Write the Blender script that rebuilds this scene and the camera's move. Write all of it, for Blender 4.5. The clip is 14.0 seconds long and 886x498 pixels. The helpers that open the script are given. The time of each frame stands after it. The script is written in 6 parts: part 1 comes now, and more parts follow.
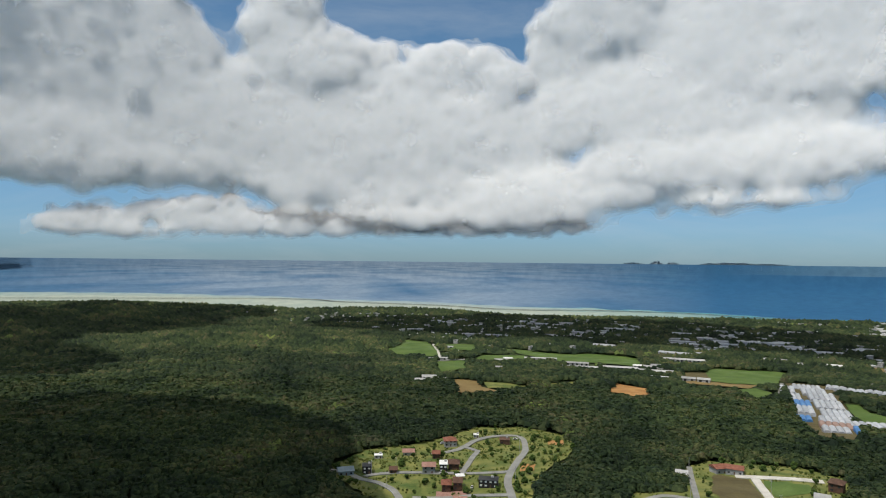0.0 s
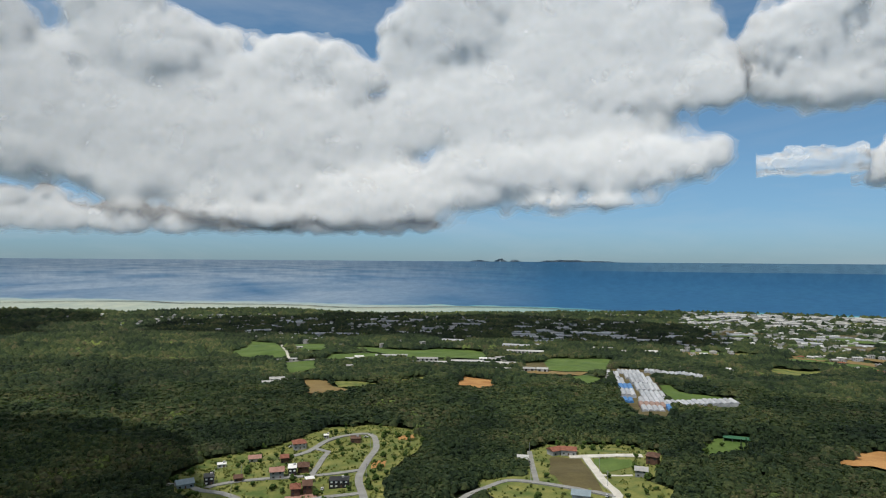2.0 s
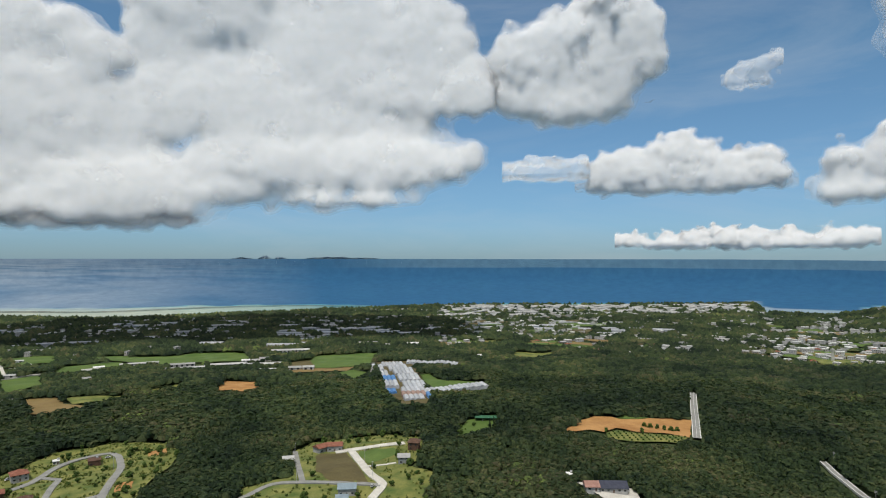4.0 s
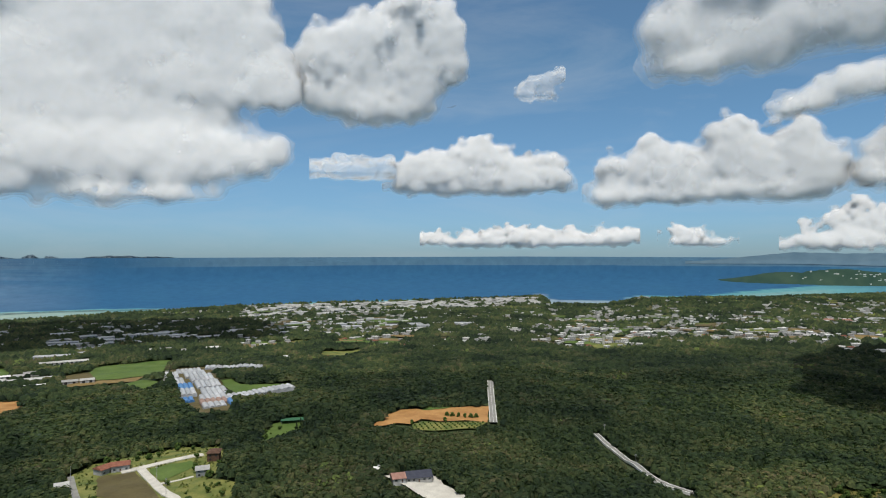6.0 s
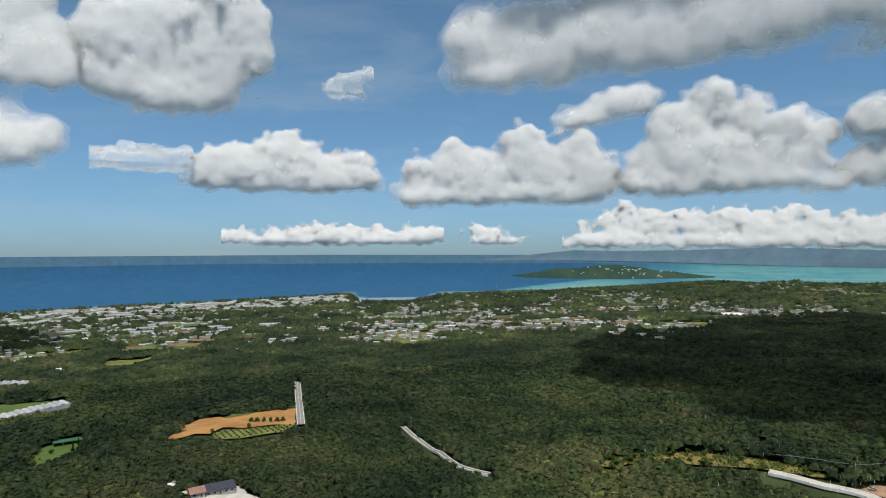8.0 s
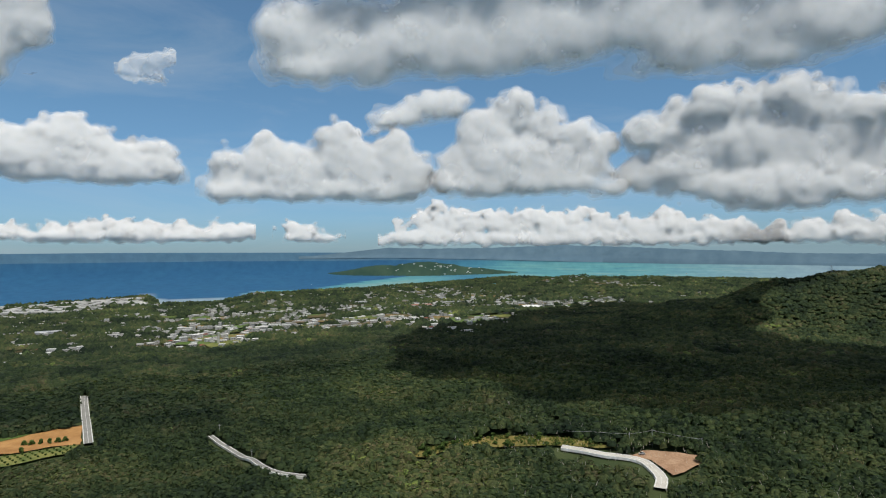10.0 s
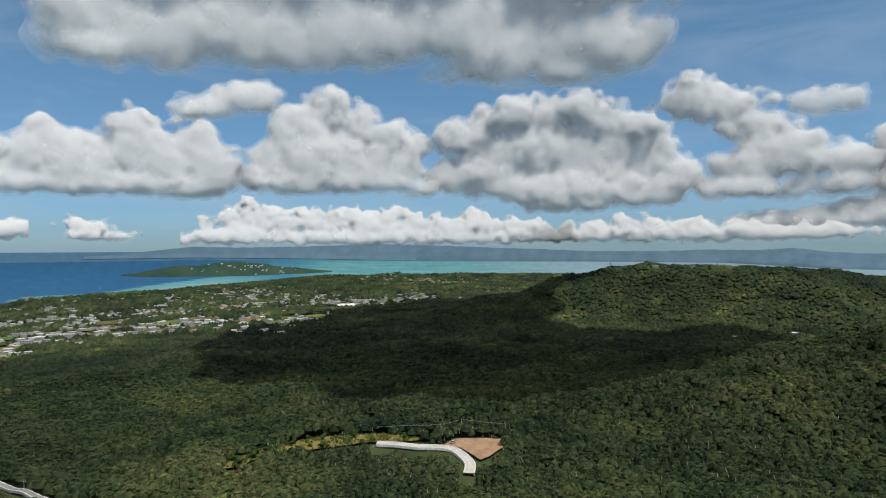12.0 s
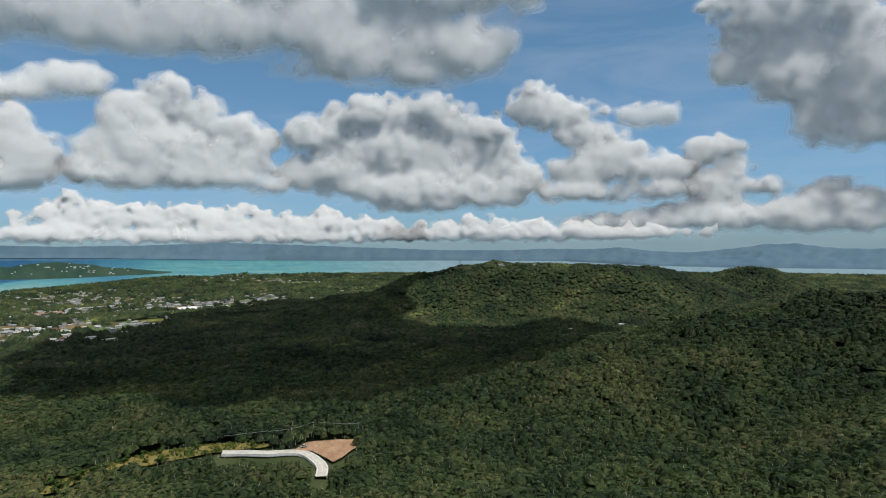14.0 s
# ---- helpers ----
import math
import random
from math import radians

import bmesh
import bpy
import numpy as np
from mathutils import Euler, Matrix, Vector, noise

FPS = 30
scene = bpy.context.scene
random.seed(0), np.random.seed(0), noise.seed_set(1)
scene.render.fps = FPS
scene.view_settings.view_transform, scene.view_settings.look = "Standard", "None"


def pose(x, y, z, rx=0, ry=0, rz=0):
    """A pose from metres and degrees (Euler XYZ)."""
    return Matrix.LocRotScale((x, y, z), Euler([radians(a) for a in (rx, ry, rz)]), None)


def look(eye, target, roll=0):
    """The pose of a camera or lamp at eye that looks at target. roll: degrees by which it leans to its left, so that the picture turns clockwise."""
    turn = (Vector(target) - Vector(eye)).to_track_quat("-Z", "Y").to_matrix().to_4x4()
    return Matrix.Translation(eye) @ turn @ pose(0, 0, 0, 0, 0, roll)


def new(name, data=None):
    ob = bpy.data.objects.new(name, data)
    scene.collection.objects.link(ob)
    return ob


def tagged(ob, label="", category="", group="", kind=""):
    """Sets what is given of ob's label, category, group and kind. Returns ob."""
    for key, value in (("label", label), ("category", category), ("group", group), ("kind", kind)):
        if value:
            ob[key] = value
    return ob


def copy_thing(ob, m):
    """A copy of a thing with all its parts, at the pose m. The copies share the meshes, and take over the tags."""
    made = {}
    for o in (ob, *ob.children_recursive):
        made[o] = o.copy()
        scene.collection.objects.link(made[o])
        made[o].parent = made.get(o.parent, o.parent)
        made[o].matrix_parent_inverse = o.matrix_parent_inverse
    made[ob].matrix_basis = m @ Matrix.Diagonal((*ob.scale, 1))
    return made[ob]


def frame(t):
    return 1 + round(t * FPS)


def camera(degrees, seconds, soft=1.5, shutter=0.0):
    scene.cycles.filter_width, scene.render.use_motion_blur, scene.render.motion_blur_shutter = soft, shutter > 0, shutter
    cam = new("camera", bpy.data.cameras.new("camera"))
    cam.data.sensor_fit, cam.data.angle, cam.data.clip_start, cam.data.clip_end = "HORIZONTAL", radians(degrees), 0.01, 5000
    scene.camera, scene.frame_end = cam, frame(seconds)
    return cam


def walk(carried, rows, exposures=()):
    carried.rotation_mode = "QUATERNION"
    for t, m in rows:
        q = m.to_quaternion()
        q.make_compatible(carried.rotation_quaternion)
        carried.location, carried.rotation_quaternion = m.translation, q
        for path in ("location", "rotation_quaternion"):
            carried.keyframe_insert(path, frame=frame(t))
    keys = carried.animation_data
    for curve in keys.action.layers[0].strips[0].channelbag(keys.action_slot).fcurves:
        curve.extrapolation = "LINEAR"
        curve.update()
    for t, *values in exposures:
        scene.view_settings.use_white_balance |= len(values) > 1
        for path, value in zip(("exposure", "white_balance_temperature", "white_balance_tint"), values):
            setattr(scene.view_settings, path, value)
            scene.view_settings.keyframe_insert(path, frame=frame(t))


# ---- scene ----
# A drone hovers and turns to its right: one eye point, only the heading changes.
EYE = (0.0, 0.0, 250.0)
TURNS = (
    (0.0, -0.000, 1.153, -0.608),
    (0.5, -1.633, 1.157, -0.627),
    (1.0, -2.550, 1.148, -0.603),
    (1.5, -7.176, 1.128, -0.510),
    (2.0, -13.686, 1.080, -0.411),
    (2.5, -20.239, 1.037, -0.292),
    (3.0, -25.985, 0.993, -0.181),
    (3.5, -31.079, 0.930, -0.123),
    (3.7, -32.669, 0.910, -0.098),
    (5.8, -50.821, 0.702, 0.183),
    (6.0, -52.661, 0.672, 0.219),
    (6.5, -57.158, 0.612, 0.282),
    (7.0, -61.512, 0.558, 0.318),
    (7.5, -65.754, 0.488, 0.406),
    (8.0, -70.224, 0.408, 0.394),
    (8.2, -71.970, 0.357, 0.444),
    (10.5, -91.181, 0.025, 0.518),
    (11.0, -95.266, -0.033, 0.602),
    (11.5, -99.649, -0.147, 0.597),
    (12.0, -104.090, -0.221, 0.604),
    (12.5, -108.496, -0.303, 0.552),
    (13.0, -112.819, -0.379, 0.505),
    (13.5, -115.727, -0.420, 0.532),
    (14.0, -117.629, -0.424, 0.540),
)
cam = camera(71.12, 14.0, soft=1.1)
walk(cam, [(t, pose(*EYE, 90 + tilt, lean, turn)) for t, turn, tilt, lean in TURNS])

# ---- world, sun, exposure ----
SUN_AZ, SUN_EL = 236.0, 66.0          # clockwise from +y, degrees
world = bpy.data.worlds.new("sky")
scene.world = world
world.use_nodes = True
wn, wl = world.node_tree.nodes, world.node_tree.links
sky = wn.new("ShaderNodeTexSky")
sky.sky_type, sky.sun_disc = "NISHITA", False
sky.sun_elevation, sky.sun_rotation = radians(SUN_EL), radians(SUN_AZ)
sky.altitude, sky.air_density, sky.dust_density, sky.ozone_density = 0.0, 1.0, 0.0, 3.0
# sea haze: the sky near the horizon is bluer and dimmer than the clear model gives
where, split, band, tint = wn.new("ShaderNodeTexCoord"), wn.new("ShaderNodeSeparateXYZ"), wn.new("ShaderNodeValToRGB"), wn.new("ShaderNodeMix")
wl.new(where.outputs["Generated"], split.inputs[0])
wl.new(split.outputs["Z"], band.inputs["Fac"])
stops = band.color_ramp.elements
for e, (p, c) in zip((stops[0], stops[1], stops.new(0.05), stops.new(0.12), stops.new(0.3)),
                     ((0.0, (0.23, 0.37, 0.6)), (1.0, (0.7, 0.85, 0.85)), (0.05, (0.36, 0.525, 0.74)), (0.12, (0.47, 0.63, 0.75)), (0.3, (0.6, 0.77, 0.78)))):
    e.position, e.color = p, (*c, 1)
tint.data_type, tint.blend_type = "RGBA", "MULTIPLY"
tint.inputs[0].default_value = 1.0
# the haze goes on a little below eye level, where the sea ends
above = wn.new("ShaderNodeVectorMath")
above.operation = "MAXIMUM"
above.inputs[1].default_value = (-1, -1, 0.004)
wl.new(where.outputs["Generated"], above.inputs[0])
wl.new(above.outputs[0], sky.inputs["Vector"])
wl.new(sky.outputs["Color"], tint.inputs[6])
wl.new(band.outputs["Color"], tint.inputs[7])
# glowing white cloud cover added above the view, to lighten shaded sides
cover, puffy, high, both, mixed = wn.new("ShaderNodeTexNoise"), wn.new("ShaderNodeMapRange"), wn.new("ShaderNodeMapRange"), wn.new("ShaderNodeMath"), wn.new("ShaderNodeMix")
cover.inputs["Scale"].default_value, cover.inputs["Detail"].default_value = 3.0, 6.0
wl.new(where.outputs["Generated"], cover.inputs["Vector"])
wl.new(cover.outputs["Fac"], puffy.inputs[0])
puffy.inputs[1].default_value, puffy.inputs[2].default_value = 0.34, 0.52
wl.new(split.outputs["Z"], high.inputs[0])
high.inputs[1].default_value, high.inputs[2].default_value = 0.45, 0.65
both.operation = "MULTIPLY"
wl.new(puffy.outputs[0], both.inputs[0]), wl.new(high.outputs[0], both.inputs[1])
mixed.data_type = "RGBA"
mixed.inputs[7].default_value = (7.4, 7.1, 6.5, 1)
# thin high streaks of cirrus all over the sky
drawn, streak, thin, veil = wn.new("ShaderNodeMapping"), wn.new("ShaderNodeTexNoise"), wn.new("ShaderNodeMapRange"), wn.new("ShaderNodeMix")
drawn.inputs["Scale"].default_value = (1.0, 1.0, 4.5)
drawn.inputs["Rotation"].default_value = (0.12, 0.2, 0.0)
wl.new(where.outputs["Generated"], drawn.inputs["Vector"])
wl.new(drawn.outputs[0], streak.inputs["Vector"])
streak.inputs["Scale"].default_value, streak.inputs["Detail"].default_value, streak.inputs["Roughness"].default_value = 2.2, 7.0, 0.62
streak.inputs["Distortion"].default_value = 0.6
wl.new(streak.outputs["Fac"], thin.inputs[0])
thin.inputs[1].default_value, thin.inputs[2].default_value, thin.inputs[3].default_value, thin.inputs[4].default_value = 0.45, 0.8, 0.0, 0.3
veil.data_type = "RGBA"
veil.inputs[7].default_value = (4.6, 5.0, 5.3, 1)
wl.new(thin.outputs[0], veil.inputs[0]), wl.new(tint.outputs[2], veil.inputs[6])
wl.new(both.outputs[0], mixed.inputs[0]), wl.new(veil.outputs[2], mixed.inputs[6])
wl.new(mixed.outputs[2], wn["Background"].inputs["Color"])
wn["Background"].inputs["Strength"].default_value = 0.11
sun = new("sun", bpy.data.lights.new("sun", "SUN"))
sun.data.energy, sun.data.angle, sun.data.color = 3.1, radians(0.53), (1.0, 0.955, 0.88)
_s = Vector((math.sin(radians(SUN_AZ)) * math.cos(radians(SUN_EL)), math.cos(radians(SUN_AZ)) * math.cos(radians(SUN_EL)), math.sin(radians(SUN_EL))))
sun.matrix_world = look(tuple(_s * 3000), (0, 0, 0))
scene.view_settings.exposure = 0.12

# ---- the lie of the land ----
def polar(az, r):
    return r * np.sin(np.radians(az)), r * np.cos(np.radians(az))


COAST_AZ = (-180, -90, -60, -35, -28, -19, -14, -9.5, 1, 6, 11, 21, 29, 35.5, 47, 53, 60.5, 61.8, 62.6, 69.2, 69.9, 76, 80.7, 86, 91, 94, 101, 104, 117, 130, 150, 180)
COAST_R = (6000, 5000, 4300, 3900, 3700, 3270, 3050, 2875, 2820, 2690, 2756, 2950, 3080, 3270, 3390, 3530, 3760, 3700, 3130, 3130, 3600, 3840, 4070, 4430, 4930, 5500, 6010, 6250, 6670, 6700, 6600, 6000)
# wooded ridges and hills: bearing, distance, height, width
HILLS = ((86, 470, 104, 90), (95, 480, 113, 110), (106, 500, 117, 110), (116, 520, 119, 110), (124, 545, 128, 120), (129, 575, 138, 130),
         (134, 610, 149, 140), (143, 670, 168, 170), (153, 740, 190, 190), (166, 800, 220, 260), (180, 500, 215, 240),
         (110, 1530, 122, 190), (117, 1520, 176, 190), (119.5, 1520, 189, 190), (122, 1520, 198, 190), (124.5, 1510, 198, 190), (127, 1500, 195, 200), (130, 1490, 195, 200), (133, 1480, 194, 200), (135.5, 1540, 186, 200),
         (138, 1600, 176, 200), (144, 1950, 172, 220), (150, 1500, 140, 260),
         (-38, 1900, 118, 330), (-29, 2050, 108, 260), (-20, 1500, 74, 260), (-40, 900, 92, 220), (-48, 500, 130, 200), (4, 2560, 26, 110), (-7, 2640, 28, 90), (97.6, 4300, 46, 190), (99.6, 4380, 58, 200), (71.3, 3250, 40, 130))
# islands and the far shore, metres: bearing, distance, height, half length across, half depth
ISLES = ((85.5, 7050, 108, 560, 700), (81.6, 6900, 85, 400, 520), (89.5, 6700, 55, 380, 380),
         (19, 30000, 360, 430, 700), (20.3, 30000, 300, 520, 700), (24.7, 31000, 330, 2100, 700), (17, 30500, 285, 900, 600), (28, 31000, 285, 1500, 600))

# the shore across the bay: bearing and elevation, degrees, of its ridge and of its waterline
SHORE_TOP = ((74, -0.6), (78, -0.2), (82.1, 0.22), (85.7, 0.1), (91.7, 0.14), (98.3, 0.32), (103.1, 0.13), (108.1, -0.12), (113.2, -0.33), (117.4, -0.53), (123.7, -0.58), (126.7, -0.5), (131.3, -0.54),
             (133.7, -0.41), (136.1, -0.72), (138.4, -0.88), (140.6, -0.79), (142.8, -0.57), (144.9, -0.25), (147, -0.18), (148.9, -0.46), (150.8, -0.61), (166, -0.7))
SHORE_FOOT = ((74, -0.45), (82.1, -0.46), (89.6, -0.63), (98.3, -0.91), (108.1, -1.15), (117.4, -1.36), (123.7, -1.52), (128.8, -1.6), (136.1, -2.01), (142.8, -2.13), (166, -2.2))


def coast(az):
    return np.interp((az + 180) % 360 - 180, COAST_AZ, COAST_R)


def wave(x, y, size, seed):
    """A smooth, wandering value between about -1 and 1."""
    a = 6.2832 * x / size
    b = 6.2832 * y / size
    s = seed * 1.7
    return (np.sin(a + 1.3 * np.sin(0.7 * b + s)) * np.cos(b * 1.1 + 1.1 * np.sin(0.8 * a + 2 * s) + s)
            + 0.5 * np.sin(1.9 * a - 1.3 * b + 3 * s) * np.cos(2.3 * b + 0.6 * a + s)) / 1.5


def height(x, y):
    """Height of the bare ground above the sea; below zero under water."""
    x, y = np.asarray(x, float), np.asarray(y, float)
    r = np.hypot(x, y) + 1e-6
    az = np.degrees(np.arctan2(x, y))
    c = coast(az) + 25 * wave(x, y, 420, 3) + 9 * wave(x, y, 120, 5)
    s = np.clip(1 - r / np.minimum(c, 4200), 0, 1)
    inland = np.clip((c - r) / 60, -1, 1)
    base = np.where(r < c, 1.5 + 3.5 * np.clip(inland, 0, 1) + 95 * s ** 1.2, 3 * inland)
    base = base + np.where(r < c, (5 * wave(x, y, 520, 1) + 2.5 * wave(x, y, 210, 2)) * np.clip((c - r) / 600, 0, 1), 0)
    z = base
    for a, d, h, w in HILLS:
        hx, hy = polar(a, d)
        k = np.exp(-((x - hx) ** 2 + (y - hy) ** 2) / (w * w))
        bump = base + (h + 5 * wave(x, y, 170, 4) - base) * k
        m = np.maximum(z, bump)
        z = np.where(bump > base, m + 3 * np.exp(-np.abs(z - bump) / 6), z)
    return z


def far_height(x, y):
    """Heights of the islands and the far shore."""
    r, az = np.hypot(x, y), np.degrees(np.arctan2(x, y))
    z = np.full(r.shape, -9.0)
    for a, d, h, u, v in ISLES:
        da = np.radians((az - a + 180) % 360 - 180)
        q = (da * d / u) ** 2 + ((r - d) / v) ** 2
        ripple = 1 + 0.12 * wave(x, y, u * 0.9, 6) + 0.07 * wave(x, y, u * 0.33, 8) + 0.03 * wave(x, y, u * 0.12, 9)
        z = np.maximum(z, -9 + (h + 9) * np.exp(-q) * ripple)
    return z


REACH = 2500.0


def drawn_in(r):
    """Past the coast the distances are drawn in, so that the far shore 30 km off fits within the lens's five
    kilometres.
    """
    r = np.asarray(r, float)
    return np.where(r < REACH, r, REACH + 1600 * (1 - np.exp(-(r - REACH) / 1600)))


def placed(x, y, z):
    """A true place (x, y, z) as drawn in towards the eye; nearer than the coast it stays as it is."""
    x, y, z = np.asarray(x, float), np.asarray(y, float), np.asarray(z, float)
    r = np.hypot(x, y) + 1e-6
    k = drawn_in(r) / r
    return np.stack([x * k, y * k, EYE[2] + (z - EYE[2]) * k], -1)

# ---- materials ----
def material(name, rough=0.8, spec=0.3):
    m = bpy.data.materials.new(name)
    m.use_nodes = True
    n, l = m.node_tree.nodes, m.node_tree.links
    b = n["Principled BSDF"]
    b.inputs["Roughness"].default_value = rough
    b.inputs["Specular IOR Level"].default_value = spec
    return m, n, l, b


def ramp(n, l, fac, stops):
    r = n.new("ShaderNodeValToRGB")
    while len(r.color_ramp.elements) < len(stops):
        r.color_ramp.elements.new(0.5)
    for e, (p, c) in zip(r.color_ramp.elements, stops):
        e.position, e.color = p, (*c, 1)
    l.new(fac, r.inputs["Fac"])
    return r.outputs["Color"]


def noise_tex(n, l, scale, detail=4, rough=0.55, coords="Object"):
    t = n.new("ShaderNodeTexCoord")
    x = n.new("ShaderNodeTexNoise")
    x.inputs["Scale"].default_value, x.inputs["Detail"].default_value, x.inputs["Roughness"].default_value = scale, detail, rough
    l.new(t.outputs[coords], x.inputs["Vector"])
    return x.outputs["Fac"]


def blend(n, l, kind, fac, a, b):
    x = n.new("ShaderNodeMix")
    x.data_type, x.blend_type = "RGBA", kind
    for key, value in ((0, fac), (6, a), (7, b)):
        if isinstance(value, (int, float)):
            x.inputs[key].default_value = value
        elif isinstance(value, tuple):
            x.inputs[key].default_value = (*value, 1)
        else:
            l.new(value, x.inputs[key])
    return x.outputs[2]


def bumped(n, l, b, fac, strength, distance):
    x = n.new("ShaderNodeBump")
    x.inputs["Strength"].default_value, x.inputs["Distance"].default_value = strength, distance
    l.new(fac, x.inputs["Height"])
    l.new(x.outputs["Normal"], b.inputs["Normal"])


def mottled(name, dark, light, scale, fine, rough=0.85, spec=0.2, bump=0.0, vary=0.0):
    """Two colours mixed by a broad and a fine grain; vary: how far single objects differ."""
    m, n, l, b = material(name, rough, spec)
    broad, grain = noise_tex(n, l, scale, 4), noise_tex(n, l, fine, 5, 0.65)
    c = ramp(n, l, broad, ((0.3, dark), (0.7, light)))
    g = ramp(n, l, grain, ((0.25, (0.72, 0.72, 0.72)), (0.75, (1.12, 1.12, 1.12))))
    c = blend(n, l, "MULTIPLY", 0.8, c, g)
    if vary:
        o = n.new("ShaderNodeObjectInfo")
        v = ramp(n, l, o.outputs["Random"], ((0.0, (1 - vary,) * 3), (1.0, (1.0, 1.0, 1.0))))
        c = blend(n, l, "MULTIPLY", 1.0, c, v)
    l.new(c, b.inputs["Base Color"])
    if bump:
        bumped(n, l, b, grain, 0.6, bump)
    return m


def leafy(name, tones, patch=0.012, fine=0.5):
    """Foliage: a tone for each crown, drifts of tone over the woods, and leaf grain."""
    m, n, l, b = material(name, 0.75, 0.15)
    g = n.new("ShaderNodeNewGeometry")
    drift = noise_tex(n, l, patch, 6, 0.62)
    add = n.new("ShaderNodeMath")
    add.operation = "MULTIPLY_ADD"
    l.new(g.outputs["Random Per Island"], add.inputs[0])
    add.inputs[1].default_value = 0.52
    half = n.new("ShaderNodeMath")
    half.operation = "MULTIPLY_ADD"
    l.new(drift, half.inputs[0])
    half.inputs[1].default_value, half.inputs[2].default_value = 2.2, -0.93
    l.new(half.outputs[0], add.inputs[2])
    c = ramp(n, l, add.outputs[0], tones)
    grain = noise_tex(n, l, fine, 4, 0.7)
    k = ramp(n, l, grain, ((0.34, (0.64, 0.66, 0.64)), (0.5, (0.97, 0.97, 0.94)), (0.64, (1.48, 1.45, 1.26))))
    c = blend(n, l, "MULTIPLY", 1.0, c, k)
    relief_tone = ramp(n, l, noise_tex(n, l, patch * 0.4, 3), ((0.34, (0.56, 0.62, 0.66)), (0.66, (1.42, 1.33, 1.2))))       # broad light and shade of uneven ground, put into the leaf colour
    c = blend(n, l, "MULTIPLY", 1.0, c, relief_tone)
    l.new(c, b.inputs["Base Color"])
    bumped(n, l, b, grain, 1.0, 0.8)
    # leaves let some light through
    lit, over = n.new("ShaderNodeBsdfTranslucent"), n.new("ShaderNodeMixShader")
    over.inputs[0].default_value = 0.3
    l.new(blend(n, l, "MULTIPLY", 1.0, c, (1.3, 1.5, 0.8)), lit.inputs[0])
    l.new(b.outputs[0], over.inputs[1]), l.new(lit.outputs[0], over.inputs[2])
    l.new(over.outputs[0], n["Material Output"].inputs["Surface"])
    return m


# blue is raised in these greens to make up for missing air haze
GREENS = ((0.0, (0.014, 0.027, 0.016)), (0.28, (0.027, 0.047, 0.022)), (0.52, (0.045, 0.067, 0.029)), (0.74, (0.070, 0.084, 0.038)), (0.86, (0.094, 0.088, 0.053)), (0.95, (0.095, 0.14, 0.045)), (1.0, (0.145, 0.19, 0.058)))
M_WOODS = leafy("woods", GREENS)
M_SHRUB = leafy("shrub", ((0.0, (0.032, 0.062, 0.015)), (0.5, (0.065, 0.11, 0.026)), (1.0, (0.12, 0.16, 0.04))), 0.05, 1.2)
M_SCRUB = leafy("scrub", ((0.0, (0.06, 0.085, 0.022)), (0.5, (0.105, 0.13, 0.035)), (1.0, (0.17, 0.18, 0.055))), 0.05, 1.2)
M_GROUND = mottled("undergrowth", (0.028, 0.046, 0.016), (0.062, 0.08, 0.03), 0.02, 0.5, bump=0.5)
M_GRASS = mottled("rough_grass", (0.06, 0.098, 0.022), (0.21, 0.205, 0.06), 0.075, 0.7, bump=0.15)
M_LUSH = mottled("lush_grass", (0.055, 0.10, 0.02), (0.10, 0.15, 0.036), 0.03, 0.4, bump=0.1)
M_DRY = mottled("dry_field", (0.075, 0.062, 0.028), (0.12, 0.10, 0.042), 0.05, 0.5, bump=0.1)
M_OCHRE = mottled("ochre_field", (0.16, 0.11, 0.042), (0.22, 0.16, 0.065), 0.05, 0.6, bump=0.1)
M_SOIL = mottled("bare_red_soil", (0.26, 0.125, 0.04), (0.43, 0.24, 0.09), 0.05, 0.5, bump=0.3)
M_BANK = mottled("cut_earth_bank", (0.27, 0.16, 0.095), (0.42, 0.28, 0.18), 0.1, 0.8, bump=0.3)
M_MEADOW = mottled("yellow_meadow", (0.10, 0.10, 0.025), (0.24, 0.19, 0.06), 0.05, 0.4, bump=0.3)
M_ASPHALT = mottled("worn_asphalt", (0.19, 0.19, 0.18), (0.27, 0.27, 0.255), 0.15, 1.5)
M_CONCRETE = mottled("pale_concrete", (0.42, 0.40, 0.36), (0.6, 0.58, 0.52), 0.12, 1.2)
M_PAINT = mottled("white_paint", (0.6, 0.6, 0.58), (0.8, 0.8, 0.78), 0.3, 2.0, 0.6)
M_WALL = mottled("painted_render", (0.36, 0.36, 0.35), (0.6, 0.59, 0.56), 0.2, 1.5, vary=0.3)
M_GREYWALL = mottled("grey_render", (0.2, 0.21, 0.21), (0.3, 0.31, 0.31), 0.3, 2.0)
M_DARKWALL = mottled("dark_cladding", (0.015, 0.016, 0.018), (0.035, 0.035, 0.035), 0.3, 2.0, 0.5)
M_BROWNWALL = mottled("brown_timber", (0.07, 0.04, 0.028), (0.14, 0.08, 0.055), 0.4, 2.5)
M_REDROOF = mottled("terracotta_roof", (0.17, 0.065, 0.042), (0.28, 0.12, 0.08), 0.4, 2.5, vary=0.2)
M_PINKROOF = mottled("faded_pink_roof", (0.24, 0.13, 0.1), (0.34, 0.2, 0.16), 0.4, 2.5)
M_GREYROOF = mottled("flat_grey_roof", (0.34, 0.34, 0.33), (0.52, 0.52, 0.5), 0.15, 1.2, vary=0.35)
